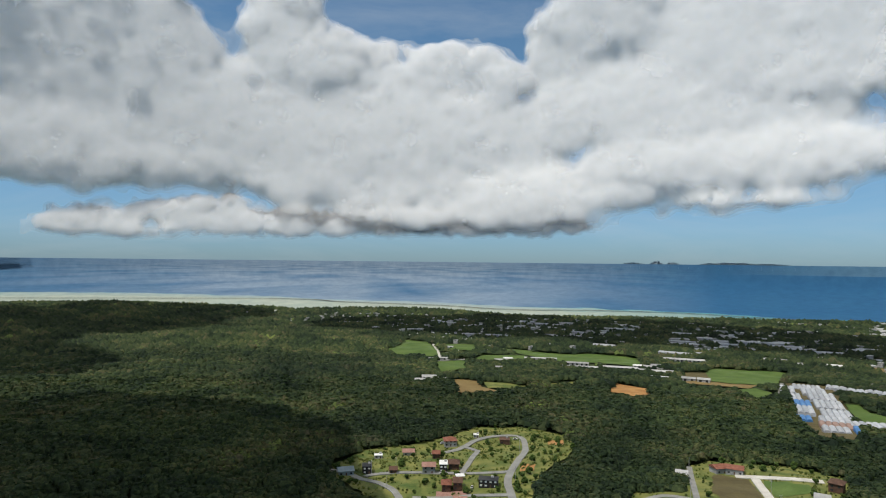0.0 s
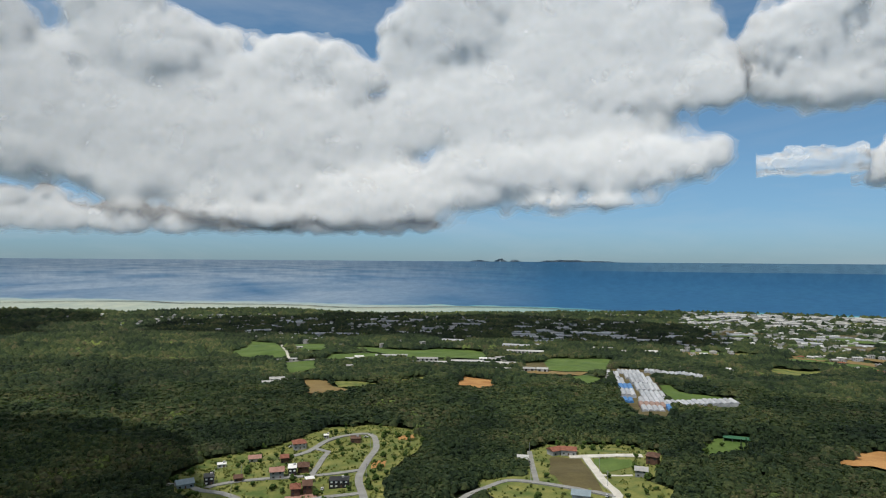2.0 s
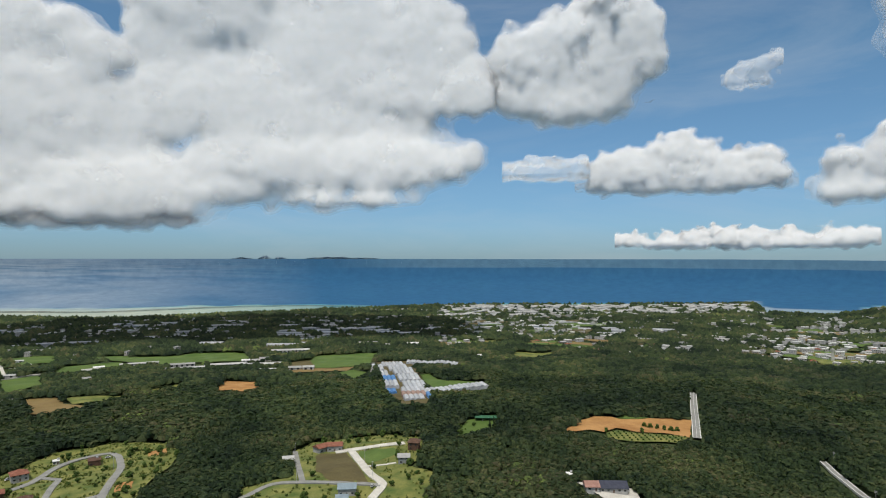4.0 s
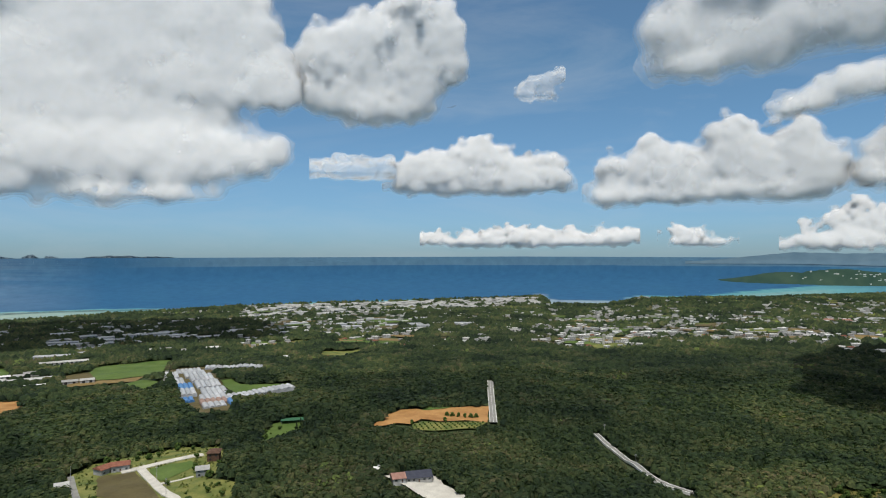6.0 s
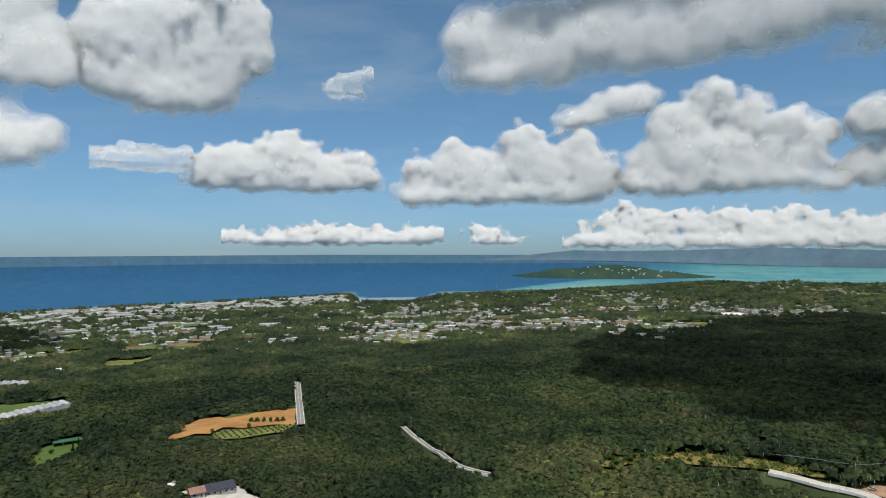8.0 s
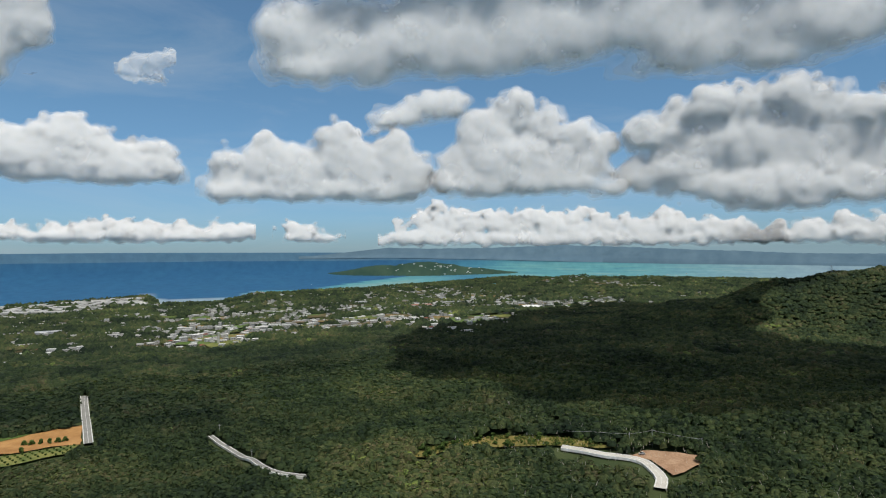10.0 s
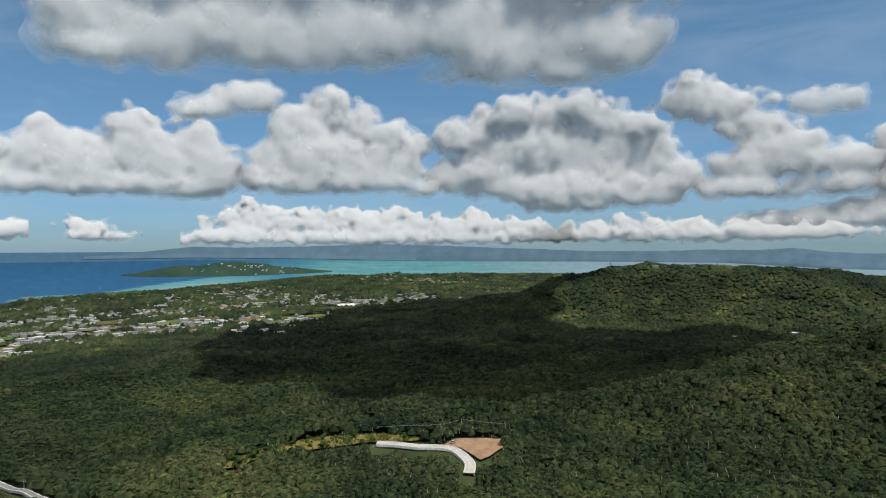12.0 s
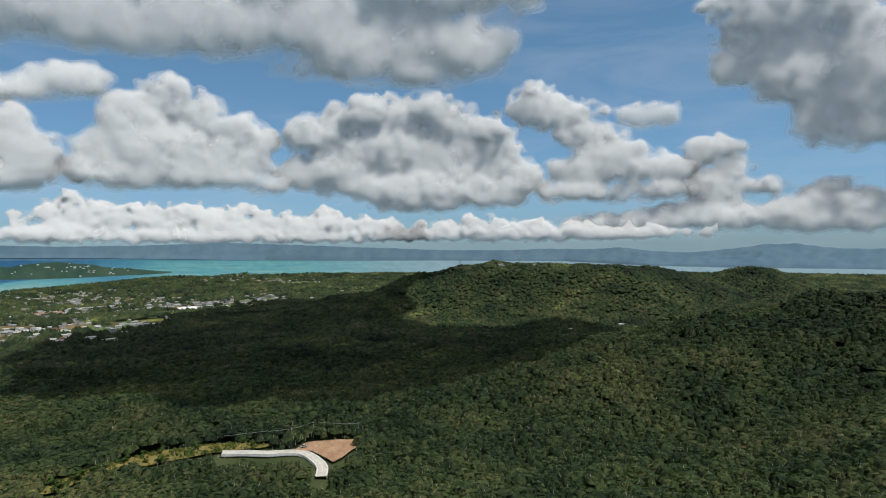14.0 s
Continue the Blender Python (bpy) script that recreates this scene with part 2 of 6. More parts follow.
M_BLUEROOF = mottled("blue_grey_sheet_roof", (0.17, 0.22, 0.25), (0.24, 0.30, 0.33), 0.3, 1.5, 0.5)
M_SOLAR = mottled("solar_panel", (0.02, 0.025, 0.045), (0.04, 0.045, 0.07), 0.5, 3.0, 0.25, 0.5)
M_GLASS = mottled("dark_window_glass", (0.02, 0.025, 0.03), (0.05, 0.055, 0.06), 0.5, 3.0, 0.15, 0.5)
M_VINYL = mottled("greenhouse_film", (0.34, 0.36, 0.39), (0.54, 0.55, 0.57), 0.15, 0.9, 0.45, 0.4, vary=0.3)
M_PALEFILM = mottled("pale_field_film", (0.34, 0.34, 0.33), (0.52, 0.52, 0.5), 0.05, 0.5, 0.6, vary=0.3)
M_TARP = mottled("blue_tarpaulin", (0.05, 0.15, 0.36), (0.09, 0.23, 0.46), 0.3, 1.5, 0.5)
M_RUSTFILM = mottled("brown_shade_net", (0.24, 0.16, 0.13), (0.33, 0.23, 0.19), 0.2, 1.5)
M_GREENNET = mottled("green_shade_net", (0.03, 0.10, 0.055), (0.05, 0.15, 0.08), 0.3, 2.0)
M_STEEL = mottled("galvanised_steel", (0.3, 0.3, 0.3), (0.45, 0.45, 0.45), 1.0, 5.0, 0.4)
M_BARK = mottled("bark", (0.07, 0.055, 0.04), (0.15, 0.12, 0.09), 0.6, 3.0)
M_BARE = mottled("pale_bare_wood", (0.42, 0.39, 0.33), (0.6, 0.56, 0.49), 0.6, 3.0)
M_CAR = mottled("car_paint", (0.55, 0.56, 0.57), (0.62, 0.62, 0.62), 0.5, 3.0, 0.3, 0.5, vary=0.3)
M_TYRE = mottled("tyre_rubber", (0.02, 0.02, 0.02), (0.03, 0.03, 0.03), 1.0, 5.0)
M_REEF = mottled("reef_rock", (0.06, 0.055, 0.045), (0.13, 0.12, 0.1), 0.02, 0.2)


def sea_material():
    m, n, l, b = material("sea_water", 0.7, 0.03)
    a = n.new("ShaderNodeAttribute")
    a.attribute_name = "shoal"
    swell = noise_tex(n, l, 0.004, 4)
    add = n.new("ShaderNodeMath")
    add.operation = "MULTIPLY_ADD"
    l.new(swell, add.inputs[0])
    add.inputs[1].default_value = 0.12
    l.new(a.outputs["Fac"], add.inputs[2])
    c = ramp(n, l, add.outputs[0], ((0.06, (0.027, 0.098, 0.2)), (0.35, (0.05, 0.17, 0.25)), (0.6, (0.10, 0.265, 0.29)), (0.85, (0.24, 0.32, 0.29)), (1.0, (0.34, 0.37, 0.31))))
    # greyed by attribute: painted cloud reflection and haze, and real silty shallows
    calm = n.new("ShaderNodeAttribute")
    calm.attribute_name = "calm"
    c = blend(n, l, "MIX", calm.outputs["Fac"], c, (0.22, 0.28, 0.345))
    wind = noise_tex(n, l, 0.02, 5, 0.65)
    c = blend(n, l, "MULTIPLY", 0.6, c, ramp(n, l, wind, ((0.3, (0.7, 0.74, 0.8)), (0.7, (1.2, 1.15, 1.1)))))
    l.new(c, b.inputs["Base Color"])
    bumped(n, l, b, noise_tex(n, l, 0.15, 4), 0.3, 0.6)
    return m


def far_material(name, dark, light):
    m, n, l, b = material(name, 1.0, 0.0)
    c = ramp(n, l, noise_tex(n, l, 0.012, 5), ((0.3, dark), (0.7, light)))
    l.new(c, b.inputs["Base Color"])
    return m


def cloud_material(name, alpha):
    """Cloud: half of the light is thrown back, half wanders through the body; the rims are thin and uneven."""
    m = bpy.data.materials.new(name)
    m.use_nodes = True
    n, l = m.node_tree.nodes, m.node_tree.links
    n.remove(n["Principled BSDF"])
    back, onward, body = n.new("ShaderNodeBsdfDiffuse"), n.new("ShaderNodeBsdfTranslucent"), n.new("ShaderNodeMixShader")
    back.inputs[0].default_value, onward.inputs[0].default_value = (0.89, 0.90, 0.905, 1), (0.96, 0.97, 0.975, 1)
    body.inputs[0].default_value = 0.35
    l.new(back.outputs[0], body.inputs[1]), l.new(onward.outputs[0], body.inputs[2])
    out = body.outputs[0]
    if alpha < 1:
        clear, over = n.new("ShaderNodeBsdfTransparent"), n.new("ShaderNodeMixShader")
        wisp = noise_tex(n, l, 0.005, 3, 0.5)
        span = n.new("ShaderNodeMapRange")
        span.inputs[1].default_value, span.inputs[2].default_value = 0.3, 0.7
        span.inputs[3].default_value, span.inputs[4].default_value = alpha * 0.6, min(1, alpha * 1.4)
        l.new(wisp, span.inputs[0])
        l.new(span.outputs[0], over.inputs[0])
        l.new(clear.outputs[0], over.inputs[1]), l.new(out, over.inputs[2])
        out = over.outputs[0]
    l.new(out, n["Material Output"].inputs["Surface"])
    return m


M_SEA = sea_material()
# air haze is mixed into the blue-grey of the far shore and islets
M_FAR = far_material("hazed_wooded_shore", (0.08, 0.14, 0.195), (0.108, 0.175, 0.232))
M_ISLET = far_material("hazed_islets", (0.24, 0.33, 0.41), (0.26, 0.35, 0.43))
M_ISLE = far_material("wooded_island", (0.025, 0.055, 0.045), (0.05, 0.085, 0.06))
M_CLOUD = tuple(cloud_material(name, alpha) for name, alpha in (("cloud_body", 1), ("cloud_rim", 0.36), ("cloud_fringe", 0.3), ("cloud_veil", 0.22), ("cloud_haze", 0.12)))

# ---- ground and sea ----
def mesh_of(name, verts, faces, mats, smooth=True, index=None):
    me = bpy.data.meshes.new(name)
    faces = np.asarray(faces)
    k = faces.shape[1]
    me.vertices.add(len(verts))
    me.vertices.foreach_set("co", np.asarray(verts, np.float32).ravel())
    me.loops.add(faces.size)
    me.loops.foreach_set("vertex_index", faces.astype(np.int32).ravel())
    me.polygons.add(len(faces))
    me.polygons.foreach_set("loop_start", np.arange(0, faces.size, k, dtype=np.int32))
    me.polygons.foreach_set("use_smooth", np.full(len(faces), smooth))
    for m in mats if isinstance(mats, (list, tuple)) else (mats,):
        me.materials.append(m)
    if index is not None:
        me.polygons.foreach_set("material_index", np.asarray(index, np.int32))
    me.update(calc_edges=True)
    return me


def shaded_as(me, x, y, z):
    """Gives a far sheet the slopes of its true places, before it was drawn in."""
    held = np.zeros(3 * len(me.vertices), np.float32)
    me.vertices.foreach_get("co", held)
    me.vertices.foreach_set("co", np.stack([x, y, z], -1).astype(np.float32).ravel())
    me.update()
    own = np.zeros_like(held)
    me.vertices.foreach_get("normal", own)
    me.vertices.foreach_set("co", held)
    me.update()
    me.normals_split_custom_set_from_vertices(own.reshape(-1, 3).tolist())
    return me


def ring_grid(azs, rs):
    """Quads over rings and bearings; the last bearing meets the first."""
    na, nr = len(azs), len(rs)
    a, r = np.meshgrid(azs, rs, indexing="ij")
    x, y = polar(a, r)
    i, j = np.meshgrid(np.arange(na), np.arange(nr - 1), indexing="ij")
    p = (i + 1) % na
    return x.ravel(), y.ravel(), np.stack([i * nr + j, i * nr + j + 1, p * nr + j + 1, p * nr + j], -1).reshape(-1, 4)[:, ::-1]


AZS = np.concatenate([np.arange(-44, 164, 0.5), np.arange(164, 316, 4.0)])
NEAR_R = np.concatenate([[0.01, 30, 60, 90, 120], np.geomspace(150, 2700, 130)])
FAR_R = np.geomspace(2700, 9000, 45)[1:]
DIST_R = np.geomspace(9000, 300000, 90)[1:]
gx, gy, gf = ring_grid(AZS, np.concatenate([NEAR_R, FAR_R]))
gz = height(gx, gy) - 0.8 - 0.0012 * np.hypot(gx, gy)
g_az = np.degrees(np.arctan2(gx, gy))
gz = gz + 2.4 * np.clip((np.hypot(gx, gy) - 640) / 60, 0, 1) * np.clip((g_az - 94) / 4, 0, 1) * (np.hypot(gx, gy) < 2000)       # ground raised under the hill's woods, so gaps between crowns look less dark
gz = np.where((np.hypot(gx, gy) > 4500) & (gz < 0), -0.012 * np.hypot(gx, gy), gz)
ground = new("ground", mesh_of("ground", placed(gx, gy, gz), gf, M_GROUND))
tagged(ground, "wooded undergrowth sloping down to the sea", "ground", kind="structure")

sx, sy, sf = ring_grid(np.concatenate([np.arange(-44, 164, 0.8), np.arange(164, 316, 4.0)]), np.concatenate([np.geomspace(2300, 9000, 90), DIST_R]))
s_az, s_r = np.degrees(np.arctan2(sx, sy)), np.hypot(sx, sy)
far_tilt = np.interp(s_az, (-180, 60, 90, 110, 180), (0, 0, 0.004, 0.016, 0.016)) * np.clip((s_r - 9000) / 12000, 0, 1)     # far sea tilted down by bearing, to fit the horizon in the camera's view
sea_mesh = mesh_of("sea", placed(sx, sy, -far_tilt * s_r), sf, M_SEA)
off = s_r - coast(s_az)
edge = np.interp(s_az, (-40, -14, 6, 20, 29, 38, 60, 62, 70, 75, 90, 105, 160), (1500, 1250, 820, 560, 260, 150, 110, 300, 500, 250, 2500, 9000, 9000)) + 60 * wave(sx, sy, 600, 2)
shoal = np.clip(1 - off / edge, 0, 1) ** 0.7
shoal = np.where(off > edge, 0, np.maximum(shoal, np.interp(s_az, (8, 26), (0.84, 0.5))))
# far strip lightened: horizon haze put into the sea colour
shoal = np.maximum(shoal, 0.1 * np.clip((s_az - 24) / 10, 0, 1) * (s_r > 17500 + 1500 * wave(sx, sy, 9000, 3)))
reef_off = np.interp(s_az, (-36, -15, -9, 0, 6, 14, 21, 29, 36), (1000, 1000, 880, 650, 560, 500, 380, 150, 90))       # from the shore to the reef
shoal = np.where((s_az < 36) & (off < reef_off + 40 * wave(sx, sy, 500, 9)), np.maximum(shoal, np.interp(s_az, (10, 30), (0.9, 0.62))), shoal)
shoal = np.where(s_az > 70, np.minimum(shoal, 0.62), shoal)
bay = np.clip((s_az - 84) / 10, 0, 1) * np.clip((s_r - 4300) / 800, 0, 1)
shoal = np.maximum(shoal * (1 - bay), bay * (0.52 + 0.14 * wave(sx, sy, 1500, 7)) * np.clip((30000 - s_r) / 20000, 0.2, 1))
at = sea_mesh.attributes.new("shoal", "FLOAT", "POINT")
at.data.foreach_set("value", shoal.astype(np.float32))
# reflections of the cloud bank, painted into the sea as paler grey drifts
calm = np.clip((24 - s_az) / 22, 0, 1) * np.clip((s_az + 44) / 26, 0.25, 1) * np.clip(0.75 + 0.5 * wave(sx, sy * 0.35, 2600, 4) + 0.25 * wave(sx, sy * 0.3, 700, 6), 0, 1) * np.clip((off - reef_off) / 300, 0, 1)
# the far bay greyed too, then the sandy-grey shallows of the inlet
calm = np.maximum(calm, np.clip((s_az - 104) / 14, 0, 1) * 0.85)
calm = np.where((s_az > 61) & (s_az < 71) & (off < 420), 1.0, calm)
# the far strip gets a little more of the painted haze
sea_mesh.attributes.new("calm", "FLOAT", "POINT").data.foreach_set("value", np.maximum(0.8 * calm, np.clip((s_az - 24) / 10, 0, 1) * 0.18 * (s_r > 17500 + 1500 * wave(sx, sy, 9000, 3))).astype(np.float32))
shaded_as(sea_mesh, sx, sy, np.zeros_like(sx))
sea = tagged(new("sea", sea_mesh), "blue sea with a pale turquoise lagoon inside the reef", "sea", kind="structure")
sea["kind"] = "structure"


def far_land(name, label, a0, a1, da, r0, r1, n, m):
    """Land across the water: a sheet of hills, kept where it rises from the sea."""
    az, r = np.meshgrid(np.arange(a0, a1, da), np.geomspace(r0, r1, n), indexing="ij")
    x, y = (q.ravel() for q in polar(az, r))
    z = far_height(x, y)
    i, j = np.meshgrid(np.arange(az.shape[0] - 1), np.arange(n - 1), indexing="ij")
    f = np.stack([i * n + j, i * n + j + 1, (i + 1) * n + j + 1, (i + 1) * n + j], -1).reshape(-1, 4)[:, ::-1]
    f = f[z[f].max(1) > 1.5]
    used, back = np.unique(f, return_inverse=True)
    # slopes cut to 0.15 of the true ones, so steep sides look evenly lit
    return tagged(new(name, shaded_as(mesh_of(name, placed(x[used], y[used], z[used]), back.reshape(f.shape), m), x[used], y[used], 0.15 * z[used])), label, "island" if "island" in name else "far shore", kind="structure")


far_land("far_islands", "islands on the horizon, faint blue for haze", 13, 32, 0.08, 28500, 33000, 40, M_ISLET)


def shore_across():
    """The long shore across the bay, rising from its waterline to a ridge in uneven spurs."""
    az, s = np.meshgrid(np.arange(74, 166, 0.12), np.linspace(0, 1, 22), indexing="ij")
    foot, crest = np.radians(np.interp(az, *zip(*SHORE_FOOT))), np.radians(np.interp(az, *zip(*SHORE_TOP)))
    near = np.minimum(14000, 242 / np.tan(-foot))
    r = near * (1 + 0.3 * s)
    x, y = polar(az, r)
    low, high = 250 + near * np.tan(foot), 250 + 1.3 * near * np.tan(crest)
    spur = 0.5 * wave(x, y, 1700, 6) + 0.3 * wave(x, y, 600, 8) + 0.15 * wave(x, y, 260, 9)
    z = low - 4 + (high + 4 - low) * np.clip(s ** 0.75 + 0.4 * spur * np.sin(math.pi * s).clip(0, 1) + 0.05 * wave(x, y, 420, 3) * s, 0, 1.08)
    z[:, 0] -= 60
    n = s.shape[1]
    i, j = np.meshgrid(np.arange(s.shape[0] - 1), np.arange(n - 1), indexing="ij")
    f = np.stack([i * n + j, i * n + j + 1, (i + 1) * n + j + 1, (i + 1) * n + j], -1).reshape(-1, 4)[:, ::-1]
    tagged(new("far_shore", shaded_as(mesh_of("far_shore", placed(x.ravel(), y.ravel(), z.ravel()), f, M_FAR), x.ravel(), y.ravel(), z.ravel())), "long wooded shore across the bay, blue-grey for haze", "far shore", kind="structure")


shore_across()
far_land("near_island", "low green island off the coast", 73, 95, 0.12, 5700, 8600, 40, M_ISLE)

# ---- clouds ----
CELLS = 96


def puff_noise():
    """A block of billowing noise that repeats without seams: rounded lumps, each one CELLS / 12 wide."""
    rng = np.random.default_rng(5)
    n = 12
    pts = rng.random((n, n, n, 3))
    g = (np.arange(CELLS) + 0.5) / CELLS * n
    x, y, z = np.meshgrid(g, g, g, indexing="ij")
    best = np.full(x.shape, 9.0)
    cx, cy, cz = x.astype(int), y.astype(int), z.astype(int)
    for dx in (-1, 0, 1):
        for dy in (-1, 0, 1):
            for dz in (-1, 0, 1):
                q = pts[(cx + dx) % n, (cy + dy) % n, (cz + dz) % n]
                d = (cx + dx + q[..., 0] - x) ** 2 + (cy + dy + q[..., 1] - y) ** 2 + (cz + dz + q[..., 2] - z) ** 2
                best = np.minimum(best, d)
    return (0.55 - np.sqrt(best)).astype(np.float32)


PUFFS = puff_noise()


def puff(p, size):
    """Billows of a given size at the points p."""
    q = p / (size * 12) * CELLS
    i = np.floor(q).astype(int)
    f = (q - i).astype(np.float32)
    f = f * f * (3 - 2 * f)
    out = 0
    for dx in (0, 1):
        for dy in (0, 1):
            for dz in (0, 1):
                w = np.abs(1 - dx - f[:, 0]) * np.abs(1 - dy - f[:, 1]) * np.abs(1 - dz - f[:, 2])
                out = out + w * PUFFS[(i[:, 0] + dx) % CELLS, (i[:, 1] + dy) % CELLS, (i[:, 2] + dz) % CELLS]
    return out


def skin(field, level):
    """Surface nets: the quads where the field crosses the level, and their corners in grid steps."""
    inside = field > level
    n = field.shape
    corner = [(a, b, c) for a in (0, 1) for b in (0, 1) for c in (0, 1)]
    count = sum(inside[a:n[0] - 1 + a, b:n[1] - 1 + b, c:n[2] - 1 + c].astype(np.int8) for a, b, c in corner)
    cell = np.argwhere((count > 0) & (count < 8))
    ids = np.full(count.shape, -1, np.int64)
    ids[tuple(cell.T)] = np.arange(len(cell))
    total, hits = np.zeros((len(cell), 3)), np.zeros(len(cell))
    for a in corner:
        for k in range(3):
            if a[k]:
                continue
            b = list(a)
            b[k] = 1
            va = field[cell[:, 0] + a[0], cell[:, 1] + a[1], cell[:, 2] + a[2]] - level
            vb = field[cell[:, 0] + b[0], cell[:, 1] + b[1], cell[:, 2] + b[2]] - level
            cross = (va > 0) != (vb > 0)
            t = np.where(cross, va / np.where(cross, va - vb, 1), 0)
            pt = np.repeat(np.array([a], float), len(cell), 0)
            pt[:, k] += t
            total += pt * cross[:, None]
            hits += cross
    verts = cell + total / hits[:, None]
    quads = []
    for k in range(3):
        u, v = (k + 1) % 3, (k + 2) % 3
        lo, hi = [slice(1, -1)] * 3, [slice(1, -1)] * 3
        lo[k], hi[k] = slice(0, -1), slice(1, None)
        a, b = inside[tuple(lo)], inside[tuple(hi)]
        where = np.argwhere(a != b)
        sign = a[tuple(where.T)]
        start = np.ones(3, int)
        start[k] = 0
        e = where + start
        du, dv = np.eye(3, dtype=int)[u], np.eye(3, dtype=int)[v]
        q = np.stack([ids[tuple((e - du - dv).T)], ids[tuple((e - dv).T)], ids[tuple(e.T)], ids[tuple((e - du).T)]], -1)
        q[~sign] = q[~sign][:, ::-1]
        quads.append(q)
    quads = np.concatenate(quads)
    return verts, quads[(quads >= 0).all(1)]


def cumulus(label, far, base, lumps, step=0.25, rough=1.0, deep=0.5, lean=0.3, soft=1.0, grain=1.0, skins=(0, 1, 2, 3, 4), group="clouds over the coast", name="cumulus_cloud"):
    """A cumulus cloud made of lumps, each (bearing, elevation, half width, half height) in degrees to fit the camera's
    view, far metres off, with a flat base at the elevation base. Nested skins, ever thinner and more ragged, make its
    soft rim; grain: the size of its billows."""
    L = np.array(lumps, float)
    pad = 1.0 + 0.5 * soft
    thick = 0.6 + np.minimum(4.5, np.maximum(L[:, 2], L[:, 3])) * deep * 1.25
    back = lean * np.array([(L[:, 1] - L[:, 3]).min() - base, (L[:, 1] + L[:, 3]).max() - base])
    thick = thick.max()
    lo = np.array([(L[:, 0] - L[:, 2]).min() - pad, max(base - 1.0, (L[:, 1] - L[:, 3]).min() - pad), (back - thick).min() - pad])
    hi = np.array([(L[:, 0] + L[:, 2]).max() + pad, (L[:, 1] + L[:, 3]).max() + pad, (back + thick).max() + pad])
    far = min(far, 4985 / (1 + math.radians(hi[2])))
    dims = np.ceil((hi - lo) / step).astype(int) + 1
    a, e, d = (lo[k] + step * np.arange(dims[k]) for k in range(3))
    rng = np.random.default_rng(int(abs(L[0, 0]) * 10) + len(L))
    acc = np.zeros(dims, np.float32)
    for az, el, ra, re in L - (0, 0, 0.06, 0.06):
        # flattened along the line of sight, so heaps throw little shade on each other
        rd = 0.45 * grain + min(max(ra, re), 2.2 * min(ra, re), 4.5) * deep
        off = rng.uniform(-0.35, 0.35) * rd
        size = min(ra, re)
        q = np.sqrt(((a - az) / ra)[:, None, None] ** 2 + ((e - el) / re)[None, :, None] ** 2 + ((d[None, :] - lean * (e[:, None] - base) - off) / rd)[None] ** 2)      # the heaps lean back with height
        acc += np.exp(np.clip((1 - q) * size * 3.2, -20, 20)).astype(np.float32)
    field = np.log(acc + 1e-9) / 3.2
    near = np.argwhere(np.abs(field) < 2.2)
    p = (lo + near * step + 100) / grain
    p = p + 0.55 * np.stack([puff(p + 40, 2.3), puff(p + 60, 2.3), puff(p + 80, 2.3)], -1)          # the billows are swept about
    w = 1.15 * puff(p * (1, 1.15, 1), 3.1) + 0.95 * puff(p + 7, 1.55) + 0.75 * puff(p + 13, 0.8) + 0.35 * puff(p + 21, 0.42)
    fray = 0.5 * puff(p * (0.7, 1, 1) + 29, 1.7) + 0.3 * puff(p * (0.8, 1, 1) + 51, 1.0)
    w, fray = w * grain, fray * grain
    crisp = np.clip(0.5 + 0.6 * (near[:, 1] * step + lo[1] - base) / max(2.0, hi[1] - pad - base), 0.45, 1.1)     # the crowns are crisp, the bases smooth
    calm = np.gradient(field, step)
    field[tuple(near.T)] += rough * w * crisp
    floor_line = (e - base)[None, :, None] * 0.55 + 0.2 + np.zeros_like(field)
    floor_line[tuple(near.T)] += 0.6 * rough * w
    field = np.minimum(field, floor_line)

    def evened(f):
        for k in range(3):
            f = 0.5 * f + 0.25 * (np.roll(f, 1, k) + np.roll(f, -1, k))
        return f
    loose = evened(field)
    loose[tuple(near.T)] += fray
    loose = evened(loose)
    ob = tagged(new(name), label, "cloud", group)
    for i in skins:
        f_now = np.minimum(field, loose) if i == 0 else loose
        for k in range(3):
            edge_lo, edge_hi = [slice(None)] * 3, [slice(None)] * 3
            edge_lo[k], edge_hi[k] = 0, -1
            f_now[tuple(edge_lo)] = f_now[tuple(edge_hi)] = -3
        v, f = skin(f_now, (0.16, 0.05, -0.09, -0.25, -0.43)[i] * soft)
        if not len(v):
            continue
        p = lo + v * step
        az, el = np.radians(p[:, 0]), np.radians(p[:, 1])
        dist = far * (1 + np.radians(p[:, 2]))
        at = np.stack([dist * np.sin(az) * np.cos(el), dist * np.cos(az) * np.cos(el), EYE[2] + dist * np.sin(el)], -1)
        u, up = np.stack([np.cos(az), -np.sin(az), 0 * az], -1), np.stack([-np.sin(az) * np.sin(el), -np.cos(az) * np.sin(el), np.cos(el)], -1)
        out = np.stack([np.sin(az) * np.cos(el), np.cos(az) * np.cos(el), np.sin(el)], -1)
        c = tuple(np.clip(np.round(v).astype(int), 0, dims - 1).T)
        slope = -(calm[0][c][:, None] * u + calm[1][c][:, None] * up + calm[2][c][:, None] * out)
        slope /= np.linalg.norm(slope, axis=1)[:, None] + 1e-6
        me = mesh_of(name, at, f[:, ::-1], M_CLOUD[i], True)
        own = np.zeros(3 * len(me.vertices), np.float32)
        me.vertices.foreach_get("normal", own)
        # normals softened and tipped upward, which brightens the upright cloud faces
        mild = (0.85, 0.5, 0.3, 0.2, 0.1)[i] * own.reshape(-1, 3) + (0.15, 0.5, 0.7, 0.8, 0.9)[i] * slope + np.array((0, 0, 0.3))
